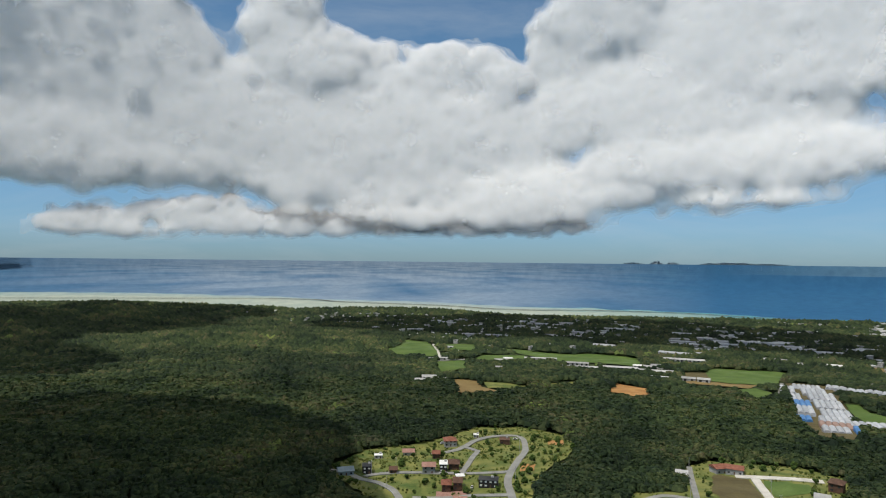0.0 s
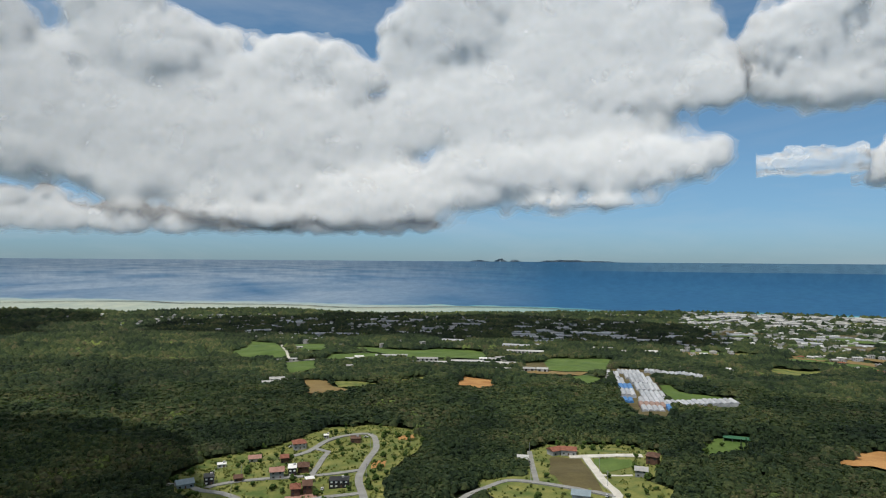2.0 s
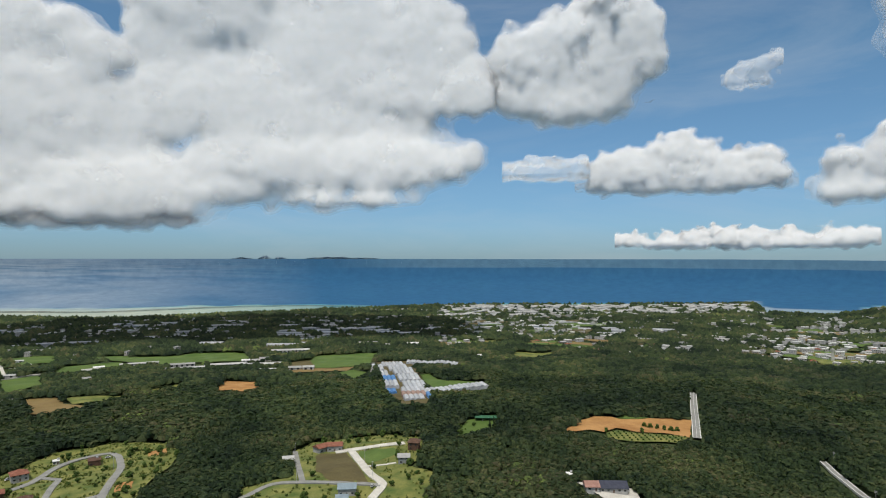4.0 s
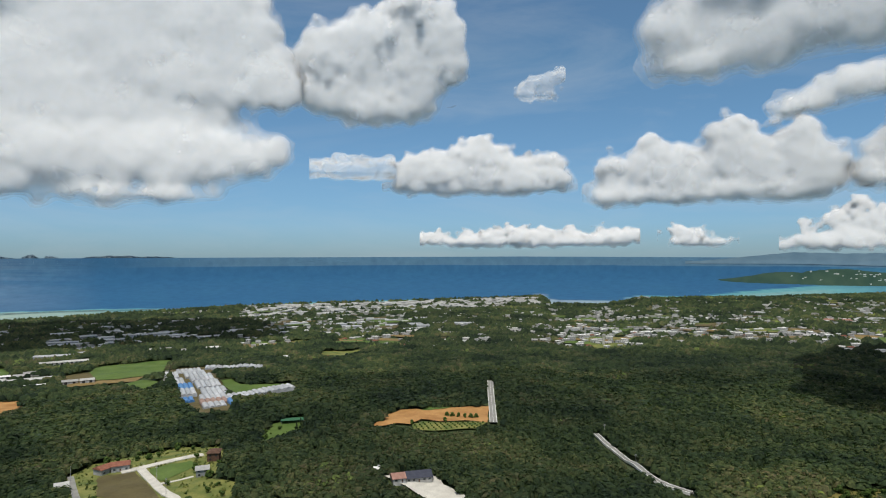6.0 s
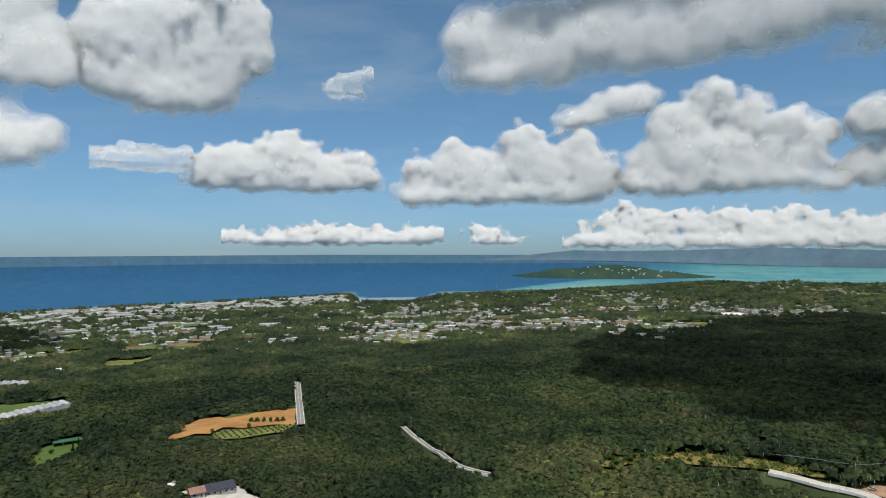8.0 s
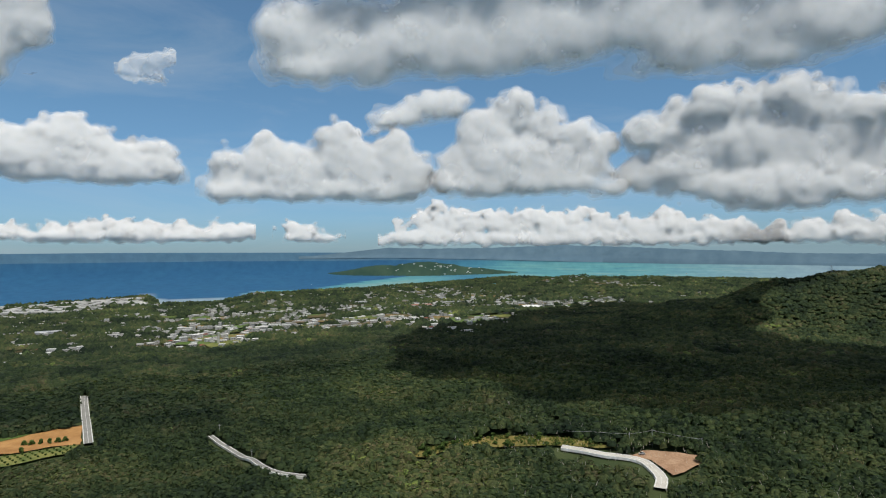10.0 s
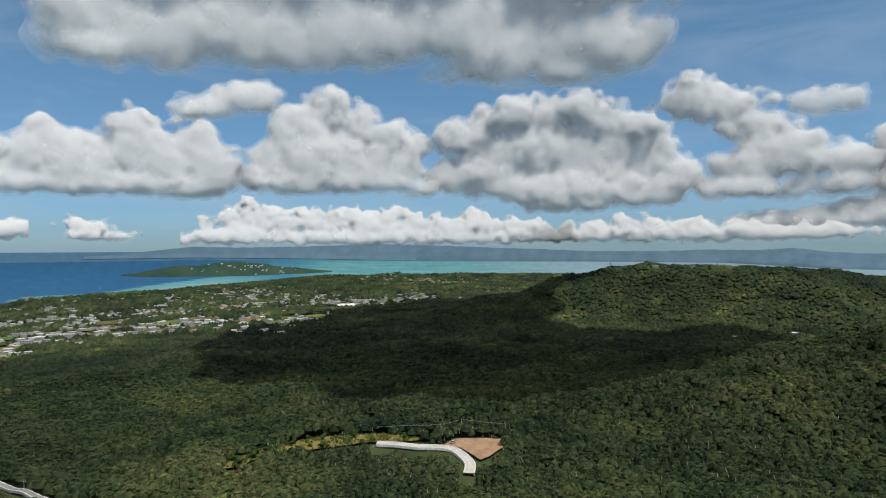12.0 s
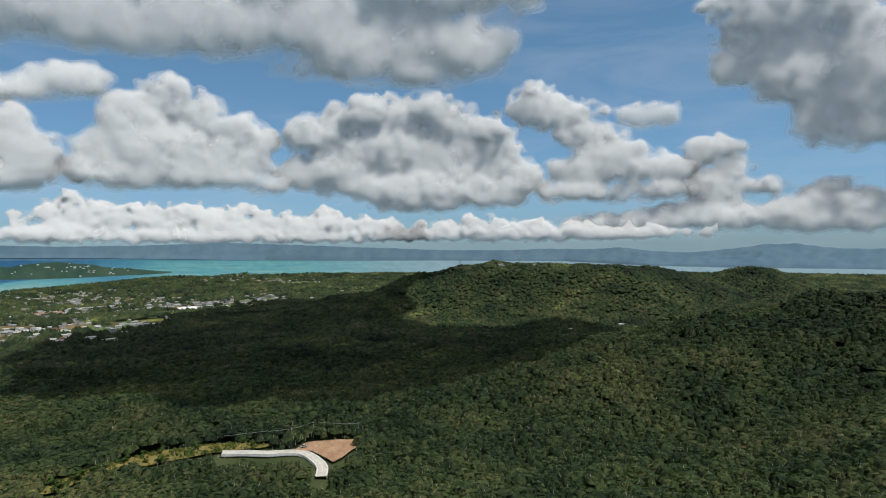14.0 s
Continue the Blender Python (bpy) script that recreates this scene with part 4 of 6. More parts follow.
FARM_SHEDS = (
    (246, 1109, 65.1, 14, 4, 0, M_PALEFILM),
    (253, 1163, 44.0, 12, 4, 0, M_GREYROOF),
    (219, 1037, 25.5, 10, 3.5, 0, M_PAINT),
    (313, 1092, 60.9, 12, 4, 0, M_GREYROOF),
    (350, 1114, 15.1, 10, 4, 0, M_PAINT),
    (355, 1043, 67.2, 14, 4.5, 0, M_PALEFILM),
    (369, 1100, 25.7, 14, 4.5, 0, M_GREYROOF),
    (343, 969, 36.2, 12, 4, 0, M_PAINT),
    (387, 1119, 21.9, 10, 4, 0, M_GREYROOF),
    (377, 950, 20.8, 12, 4, 0, M_GREYROOF),
    (394, 936, 18.8, 12, 4, 0, M_GREYROOF),
    (475, 1221, 79.7, 14, 5, 0, M_PALEFILM),
    (193, 1217, 65.9, 10, 3.5, 0, M_GREYROOF),
    (91, 1162, 34.5, 14, 3.5, 10, M_GREYROOF),
    (115, 1195, 28.8, 12, 3.5, 5, M_GREYROOF),
    (91, 1074, 25.9, 10, 3, 5, M_GREYROOF),
    (130, 1223, 18.2, 10, 3, 5, M_PAINT),
    (1, 1170, 21.6, 10, 4, -10, M_PALEFILM),
    (12, 1268, 16.4, 10, 4, -10, M_PAINT),
    (29, 1318, 12.1, 8, 3.5, 0, M_PAINT),
    (15, 1378, 20.3, 8, 3.5, 0, M_GREYROOF),
    (-23, 1160, 19.3, 10, 3.5, 0, M_GREYROOF),
    (-19, 934, 22.5, 14, 4, 0, M_GREYROOF),
    (-4, 910, 20.3, 12, 4, -8, M_PALEFILM),
    (-27, 904, 25.2, 14, 4, 0, M_GREYROOF),
    (1, 872, 11.3, 8, 3, 0, M_PAINT),
    (739, 1170, 38.2, 14, 4.5, 0, M_PALEFILM),
    (663, 1372, 36.4, 12, 4, 0, M_PALEFILM),
    (670, 1252, 44.4, 12, 4, 0, M_GREYROOF),
    (750, 1187, 25.8, 12, 4, 0, M_PAINT),
    (684, 904, 14.7, 9, 4, 0, M_PAINT),
    (692, 866, 16.4, 9, 4, 0, M_PAINT),
    (688, 934, 12.8, 8, 4, 0, M_WALL),
    (1435, 854, 36.8, 12, 4, 0, M_PALEFILM),
    (1448, 819, 30.6, 12, 4, 0, M_GREYROOF),
    (1096, 717, 36.2, 12, 4, 0, M_PALEFILM),
    (1078, 776, 31.8, 12, 4, 0, M_PALEFILM),
    (1160, 1075, 29.1, 10, 4, 0, M_PALEFILM),
    (1264, 944, 43.5, 12, 4, 0, M_GREYROOF),
)

# ---- woods ----
def within(x, y, poly):
    p = np.array(poly, float)
    inside = np.zeros(len(x), bool)
    for (x0, y0), (x1, y1) in zip(p, np.roll(p, -1, 0)):
        if y0 != y1:
            inside ^= ((y0 > y) != (y1 > y)) & (x < (x1 - x0) * (y - y0) / (y1 - y0) + x0)
    return inside


def along(x, y, line):
    """Distance of points from a line of points."""
    best = np.full(len(x), 1e9)
    p = np.array(line, float)
    for a, b in zip(p[:-1], p[1:]):
        d = b - a
        t = np.clip(((x - a[0]) * d[0] + (y - a[1]) * d[1]) / (d @ d + 1e-9), 0, 1)
        best = np.minimum(best, np.hypot(x - a[0] - t * d[0], y - a[1] - t * d[1]))
    return best


ROW_A = ((556, 920), (578, 918), (606, 795), (582, 788))
ROW_B = ((418, 656), (518, 648), (516, 624), (418, 633))
CLEARINGS = (ROW_A, ROW_B, FIELD_PASTURE, FIELD_PADDOCK, FIELD_OCHRE, FIELD_STRIP, FIELD_A, FIELD_B, FIELD_C, FIELD_D, FIELD_E, FIELD_TAN, FIELD_F, GREENHOUSE_YARD,
             FIELD_G, FIELD_H, FIELD_I, BARE_SOIL, ORCHARD, ESTATE_GRASS, PLOT_GRASS, LAWN, SOLAR_YARD, MEADOW, BANK)
ROADS = ((ROAD_ESTATE_A, 5, 0), (ROAD_ESTATE_B, 4.5, 0), (ROAD_ESTATE_C, 5.5, 0), (ROAD_ESTATE_D, 4.5, 0), (ROAD_ESTATE_E, 4.5, 0),
         (LANE_A, 7, 1), (LANE_B, 6, 1), (LANE_C, 4.5, 0), (LANE_D, 4, 0), (LANE_E, 2.5, 1), (ROAD_STRAIGHT, 6, 0), (ROAD_WINDING, 3.2, 0), (ROAD_BEND, 6, 1),
         (FARM_TRACK, 5, 0), (FARM_DRIVE, 5, 1), (PADDOCK_ROAD, 5, 1))
# bearing, distance, half widths in degrees and metres, share of open ground, number of houses
TOWNS = ((-7, 2560, 8, 160, 0.5, 80), (14, 2150, 16, 330, 0.5, 80), (28, 1750, 10, 180, 0.4, 14), (-15.2, 2712, 3.9, 300, 0.5, 30), (36.8, 2472, 2.2, 400, 0.65, 45), (36.8, 1440, 2.2, 83, 0.5, 12),
         (40.2, 2156, 2.8, 560, 0.6, 60), (44.2, 2210, 2.6, 455, 0.6, 50), (47.7, 2070, 2.7, 500, 0.5, 50), (46.4, 1492, 4, 94, 0.5, 12), (54.7, 1364, 2.4, 72, 0.5, 10), (39, 1102, 2.3, 36, 0.5, 8),
         (65.8, 1752, 4.2, 262, 0.75, 75), (66.8, 2190, 3.1, 130, 0.7, 35), (64.8, 1396, 3.1, 37, 0.5, 8), (73.6, 2258, 4.6, 332, 0.75, 60), (74.1, 1644, 5.7, 197, 0.75, 65), (79.8, 2140, 4, 314, 0.75, 55),
         (80.8, 1600, 4.5, 164, 0.75, 60), (85.8, 3272, 3.3, 446, 0.7, 50), (85.3, 2356, 2.9, 182, 0.7, 30), (92.3, 2286, 3.9, 308, 0.75, 75), (96.2, 2288, 2.5, 287, 0.8, 75), (99.1, 4519, 2.3, 421, 0.6, 30),
         (103.3, 4284, 3.2, 340, 0.6, 40), (101.8, 2402, 2.2, 128, 0.6, 20), (88.6, 1230, 2.8, 35, 0.5, 10), (90.9, 1650, 3.6, 109, 0.6, 22), (90, 2864, 3.6, 286, 0.6, 30), (104.3, 3986, 3.5, 493, 0.6, 45),
         (109.4, 4458, 5.3, 367, 0.5, 40), (98.7, 5068, 3.1, 445, 0.4, 15), (110.3, 3128, 2.9, 308, 0.5, 20), (96, 2102, 2.6, 244, 0.7, 40), (101.3, 2464, 3.1, 248, 0.6, 20), (84, 3700, 8, 300, 0.5, 35),
         (45, 2950, 8, 250, 0.75, 60), (55, 3050, 7, 420, 0.6, 50))



def open_ground(x, y):
    """How open the ground is about the villages, 0 to 1."""
    r, az = np.hypot(x, y), np.degrees(np.arctan2(x, y))
    out = np.zeros(len(x))
    for a, d, u, v, s, _ in TOWNS:
        q = ((az - a) / u) ** 2 + ((r - d) / v) ** 2
        out = np.maximum(out, s * np.clip(1.6 - q, 0, 1))
    shore = coast(az) - r
    strip = (az > 36) & (az < 61.5) & (shore > 60) & (shore < 480)
    return np.maximum(out * np.clip(0.6 + 0.8 * wave(x, y, 260, 9), 0, 1.1), 0.55 * strip)


# where the village houses stand
rng = np.random.default_rng(23)
spots = []
for a, d, u, v, s, n in TOWNS:
    k = 0
    while k < n:
        az, r = a + rng.normal(0, u * 0.85), d + rng.normal(0, v * 0.8)
        x, y = polar(az, r)
        if height(x, y) < 3 or r < 1080 or not -40 < az < 118:
            k += 0.2
            continue
        spots.append((float(x), float(y), float(r), float(az)))
        k += 1
# scattered farmsteads and hamlets all over the coastal plain
k = 0
while k < 1500:
    az = rng.uniform(-9, 112)
    r = rng.uniform(1330, float(coast(az)) - 90)
    x, y = (float(q) for q in polar(az, r))
    want = np.clip(0.25 + 0.9 * wave(x, y, 900, 31) + 0.55 * wave(x, y, 330, 17), 0, 1) * (1 if 36 < az < 108 else 0.6) * (0.25 if r < 1600 and az < 62 else 1)
    if az > 93 and r < 2000:
        want = 0
    if rng.random() < want and height(x, y) > 3:
        spots.append((x, y, float(r), float(az)))
    k += 0.35
k = 0
while k < 420:
    az, r = rng.uniform(58, 107), 1560 + 1500 * rng.random() ** 1.4
    x, y = (float(q) for q in polar(az, r))
    k += 0.5
    if r > 1500 + 620 * np.clip((az - 84) / 12, 0, 1) and height(x, y) > 3 and r < float(coast(az)) - 150 and rng.random() < 0.35 + 0.7 * wave(x, y, 380, 57):
        spots.append((x, y, float(r), float(az)))
for c in CLEARINGS:
    spots = [p for p in spots if not within(np.array([p[0]]), np.array([p[1]]), c)[0]]
spots.sort(key=lambda p: p[2])
SPOTS = np.array([p[:2] for p in spots])


# plots of film greenhouses: place, length, depth, height, heading
rng = np.random.default_rng(29)
film = []
for _ in range(1300):
    az = rng.uniform(35, 61.5)
    r = float(coast(az)) - 70 - 760 * rng.random() ** 1.5
    x, y = polar(az, r)
    if height(x, y) > 2.5 and wave(x, y, 420, 41) + 0.6 * wave(x, y, 160, 43) > -0.12 and all((x - q[0]) ** 2 + (y - q[1]) ** 2 > 58 ** 2 for q in film):
        film.append((float(x), float(y), rng.uniform(35, 105), rng.uniform(16, 38), 2.2, -az + rng.choice((-25, -22, 65)) + rng.uniform(-4, 4)))
far_glass = []
for a, d, u, v, n in ((12, 2150, 14, 300, 60), (27, 1800, 9, 200, 40), (53, 1850, 4, 90, 14), (45, 2000, 8, 120, 8), (92, 2900, 12, 400, 26), (-28, 2500, 4, 80, 8)):
    for _ in range(n):
        az, r = a + rng.normal(0, u * 0.55), d + rng.normal(0, v * 0.6)
        x, y = polar(az, r)
        if height(x, y) > 3 and all((x - q[0]) ** 2 + (y - q[1]) ** 2 > 48 ** 2 for q in far_glass) and not any(within(np.array([x]), np.array([y]), q)[0] for q in CLEARINGS):
            far_glass.append((float(x), float(y), rng.uniform(30, 75), rng.uniform(14, 26), 2.6, -az + rng.choice((0, -12, 10)) + rng.uniform(-4, 4)))

# small fields between the houses: place, half sizes, heading
rng = np.random.default_rng(71)
village_fields = []
for _ in range(210):
    a, d, u, v, s, _n = TOWNS[int(rng.integers(4, len(TOWNS)))]
    az, r = a + rng.normal(0, u * 0.7), d + rng.normal(0, v * 0.7)
    x, y = (float(q) for q in polar(az, r))
    if height(x, y) > 5 and r > 1350 and not any(within(np.array([x]), np.array([y]), q)[0] for q in CLEARINGS):
        village_fields.append((x, y, rng.uniform(20, 60), rng.uniform(16, 45), -az + rng.uniform(-20, 20)))


def scatter(r0, r1, spacing, rng, a0=-42, a1=160):
    """Jittered places of trees between two distances, away from clearings, roads and water."""
    n = int(r1 / spacing / 0.9) + 2
    i, j = np.meshgrid(np.arange(-n, n + 1), np.arange(-n, n + 1))
    x = (i.ravel() + 0.5 * (j.ravel() % 2) + rng.uniform(-0.42, 0.42, i.size)) * spacing
    y = (j.ravel() * 0.9 + rng.uniform(-0.42, 0.42, i.size)) * spacing
    r, az = np.hypot(x, y), np.degrees(np.arctan2(x, y))
    keep = (r >= r0) & (r < r1) & (az > a0) & (az < a1)
    x, y, r, az = x[keep], y[keep], r[keep], az[keep]
    keep = (height(x, y) > 2.0) & (rng.random(len(x)) > open_ground(x, y))
    x, y = x[keep], y[keep]
    keep = np.ones(len(x), bool)
    r = np.hypot(x, y)
    reach = np.minimum(90, 6.5 * r / (EYE[2] - height(x, y)))
    for share in (0, 0.35, 0.7, 1.05):          # trees on the camera's side left out, so clearings show in its view
        k = 1 + share * reach / r
        for c in CLEARINGS:
            if share < 0.8 or c is not MEADOW:
                keep &= ~within(x * k, y * k, c)
        for line, wide, _ in ROADS if share < 0.5 else ROADS[10:13]:
            keep &= along(x * k, y * k, line) > wide / 2 + (4.6 if line == ROAD_STRAIGHT else 3.2)
    if r1 > 1250:
        near_house = np.zeros(len(x), bool)
        # likewise for plots, fields and houses, along the camera's lines of sight
        for share in (0, 0.5, 1.0):
            k = 1 + share * reach / r
            for fx, fy, fw, fd, yaw in [(q[0], q[1], q[2], q[3], q[5]) for q in film + far_glass] + [(q[0], q[1], 2 * q[2] - 8, 2 * q[3] - 8, q[4]) for q in village_fields]:
                c, s = math.cos(radians(yaw)), math.sin(radians(yaw))
                dx, dy = x * k - fx, y * k - fy
                near_house |= (np.abs(dx * c + dy * s) < fw / 2 + 5) & (np.abs(dy * c - dx * s) < fd / 2 + 5)
            k = 1 + 0.75 * share * reach / r
            for part_of in np.array_split(np.arange(len(x)), max(1, len(x) // 4000)):
                d2 = (x[part_of, None] * k[part_of, None] - SPOTS[None, :, 0]) ** 2 + (y[part_of, None] * k[part_of, None] - SPOTS[None, :, 1]) ** 2
                near_house[part_of] |= d2.min(1) < np.where(r[part_of] > 2600, 19, np.where(r[part_of] > 2000, 14, 11)) ** 2
        keep &= ~near_house
    for row in ESTATE_HOUSES + FARM_SHEDS:
        keep &= np.hypot(x - row[0], y - row[1]) > row[2] * 0.5 + 4
    return x[keep], y[keep]


def crown_shape(level, seed):
    """One uneven crown, about one unit wide, without its underside."""
    rng = np.random.default_rng(seed)
    if level == 0:      # far off, a low dome does
        a = np.arange(6) * 1.047 + rng.uniform(-0.3, 0.3, 6)
        k = rng.uniform(0.75, 1.25, 6)
        v = np.stack([k * np.cos(a), k * np.sin(a), rng.uniform(-1.1, -0.5, 6)], -1)
        return np.vstack([v, (rng.uniform(-0.3, 0.3), rng.uniform(-0.3, 0.3), 1.0)]), np.array([(i, (i + 1) % 6, 6) for i in range(6)])
    if level == 1:      # in the valley, a rounder one
        a = np.arange(4) * 1.571 + rng.uniform(-0.4, 0.4, 4)
        k = rng.uniform(0.8, 1.2, 4)
        v = [(k[i] * math.cos(a[i]), k[i] * math.sin(a[i]), rng.uniform(-1.2, -0.7)) for i in range(4)]
        v += [(0.62 * math.cos(q + 0.7) + rng.uniform(-0.15, 0.15), 0.62 * math.sin(q + 0.7) + rng.uniform(-0.15, 0.15), rng.uniform(0.25, 0.7)) for q in a] + [(0, 0, 0.85)]
        f = [(i, (i + 1) % 4, 4 + i) for i in range(4)] + [((i + 1) % 4, 4 + (i + 1) % 4, 4 + i) for i in range(4)] + [(4 + i, 4 + (i + 1) % 4, 8) for i in range(4)]
        return np.array(v), np.array(f)
    # near by: a dome with leaf clumps standing out all over it
    a = np.arange(6) * 1.047 + rng.uniform(-0.3, 0.3, 6)
    vs = [(rng.uniform(0.8, 1.1) * math.cos(q), rng.uniform(0.8, 1.1) * math.sin(q), rng.uniform(-1.3, -0.8)) for q in a]
    vs += [(0.6 * math.cos(q + 0.5), 0.6 * math.sin(q + 0.5), rng.uniform(0.2, 0.5)) for q in a] + [(0, 0, 0.75)]
    fs = [(i, (i + 1) % 6, 6 + i) for i in range(6)] + [((i + 1) % 6, 6 + (i + 1) % 6, 6 + i) for i in range(6)] + [(6 + i, 6 + (i + 1) % 6, 12) for i in range(6)]
    for i in range(level):
        out = Vector((rng.normal(), rng.normal(), abs(rng.normal()) + 0.2)).normalized()
        at = Vector((out.x * 0.95, out.y * 0.95, out.z * 0.8)) * rng.uniform(0.85, 1.05)
        facing = (out + Vector(rng.normal(0, 0.3, 3))).normalized()
        u = facing.orthogonal().normalized()
        w = facing.cross(u)
        big, turn = (1.3 / math.sqrt(level)) * rng.uniform(0.6, 1.3), rng.uniform(0, 6.283)
        for k in range(3):
            q = turn + k * 2.094 + rng.uniform(-0.3, 0.3)
            vs.append(tuple(at + (u * math.cos(q) + w * math.sin(q)) * big))
        fs.append((len(vs) - 3, len(vs) - 2, len(vs) - 1))
    return np.array(vs), np.array(fs)


def woodland(name, label, x, y, wide, tall, level, rng, m):
    """Crowns at the given places, joined: nobody could count them."""
    shapes = [crown_shape(level, s) for s in range(1, 9)]
    az = np.degrees(np.arctan2(x, y))
    swell = np.where((az > 86) | (az < -9), 1.0, 0.75)       # canopy swell in place of ground relief, weaker over the middle bearings
    # lift varies by bearing, keeping crest and clearings right in the camera's view
    z = height(x, y) + np.clip((np.hypot(x, y) - 430) / 300, 0, 1) * np.where((az > 90) | (az < -14), 1.0, 0.25) * np.where((az > 116) & (np.hypot(x, y) > 1080), 0.1, 1.0) * 5.5 * (1 + wave(x, y, 210, 21)) + swell * np.clip(2.0 + 3.0 * wave(x, y, 75, 12) + 2.2 * wave(x, y, 31, 14), 0, 7) + np.where(np.hypot(x, y) < 1300, 1.3 * wave(x, y, 17, 3) + 0.8 * wave(x, y, 10, 7), 0)
    kind = rng.integers(0, len(shapes), len(x))
    vs, fs, count = [], [], 0
    for k, (v, f) in enumerate(shapes):
        at = np.flatnonzero(kind == k)
        if not len(at):
            continue
        turn = rng.uniform(0, 6.283, len(at))
        w = wide * (rng.uniform(0.5, 1.5, len(at)) if level > 1 else rng.uniform(0.65, 1.4, len(at)))
        h = tall * rng.uniform(0.65, 1.35, len(at))
        c, s = np.cos(turn)[:, None], np.sin(turn)[:, None]
        px = (v[None, :, 0] * c - v[None, :, 1] * s) * w[:, None] + x[at][:, None]
        py = (v[None, :, 0] * s + v[None, :, 1] * c) * w[:, None] + y[at][:, None]
        pz = v[None, :, 2] * h[:, None] + (z[at] + 0.75 * h + 0.9)[:, None]
        vs.append(placed(px.ravel(), py.ravel(), pz.ravel()))
        fs.append((f[None] + (np.arange(len(at)) * len(v))[:, None, None] + count).reshape(-1, 3))
        count += len(at) * len(v)
    return tagged(new(name, mesh_of(name, np.concatenate(vs), np.concatenate(fs), m, True)), label, "trees", kind="stuff")


rng = np.random.default_rng(11)
for name, label, r0, r1, gap, wide, tall, level, a0, a1 in (
        ("near_woodland", "dense subtropical broadleaf trees on the slope", 130, 330, 3.4, 2.5, 1.9, 20, -42, 160),
        ("hillside_woodland", "dense green broadleaf forest with uneven crowns", 330, 620, 4.6, 3.6, 2.2, 8, -42, 160),
        ("valley_woodland", "dark green forest filling the valley", 620, 900, 5.6, 4.6, 2.6, 4, -42, 160),
        ("valley_woodland", "dark green forest over the far side of the valley", 900, 1250, 6.6, 5.6, 3.0, 1, -42, 160),
        ("far_woodland", "distant dark green woods between the villages", 1250, 2000, 9.5, 8.0, 4.2, 0, -42, 96),
        ("hilltop_woodland", "green forest over the hill and its ridge", 1250, 2000, 6.3, 5.4, 2.1, 1, 96, 160),
        ("plain_woodland", "distant dark woods on the coastal plain", 2000, 2600, 13.0, 10.0, 5.0, 0, -42, 160),
        ("shore_woodland", "distant woods along the coast", 2600, 5200, 21.0, 14.0, 6.5, 0, -42, 160)):
    tx, ty = scatter(r0, r1, gap, rng, a0, a1)
    woodland(name, label, tx, ty, wide, tall, level, rng, M_WOODS)
    print(name, len(tx))


# ---- fields, roads ----
def ragged(poly):
    """The outline with its long edges broken up and wandering a little, as field edges do."""
    out = []
    for (x0, y0), (x1, y1) in zip(poly, (*poly[1:], poly[0])):
        long = math.hypot(x1 - x0, y1 - y0)
        n = max(1, int(long / 7))
        for i in range(n):
            t = i / n
            x, y = x0 + (x1 - x0) * t, y0 + (y1 - y0) * t
            k = min(2.2, long * 0.05) * (0 if n < 2 else 1)
            out.append((x + k * float(wave(x, y, 23, 1)), y + k * float(wave(x, y, 19, 5))))
    return out


def draped(name, poly, m, lift, label, category, step=9.0, rough=True):
    """A sheet of ground cover laid over the land within an outline, with a thin edge."""
    poly = ragged(poly) if rough else poly
    bm = bmesh.new()
    top = bm.faces.new([bm.verts.new((x, y, 0)) for x, y in poly])
    p = np.array(poly)
    for axis in (0, 1):
        for v in np.arange(p[:, axis].min() + step, p[:, axis].max(), step):
            co, no = [0, 0, 0], [0, 0, 0]
            co[axis], no[axis] = v, 1
            bmesh.ops.bisect_plane(bm, geom=bm.verts[:] + bm.edges[:] + bm.faces[:], plane_co=co, plane_no=no)
    bmesh.ops.triangulate(bm, faces=bm.faces)
    co = np.array([v.co for v in bm.verts])
    z = height(co[:, 0], co[:, 1])
    q = placed(co[:, 0], co[:, 1], z + lift)
    for v, c in zip(bm.verts, q):
        v.co = c
    bmesh.ops.recalc_face_normals(bm, faces=bm.faces)
    if sum(f.normal.z for f in bm.faces) < 0:
        bmesh.ops.reverse_faces(bm, faces=bm.faces)
    me = bpy.data.meshes.new(name)
    bm.to_mesh(me)
    bm.free()
    me.materials.append(m)
    return tagged(new(name, me), label, category, kind="structure")


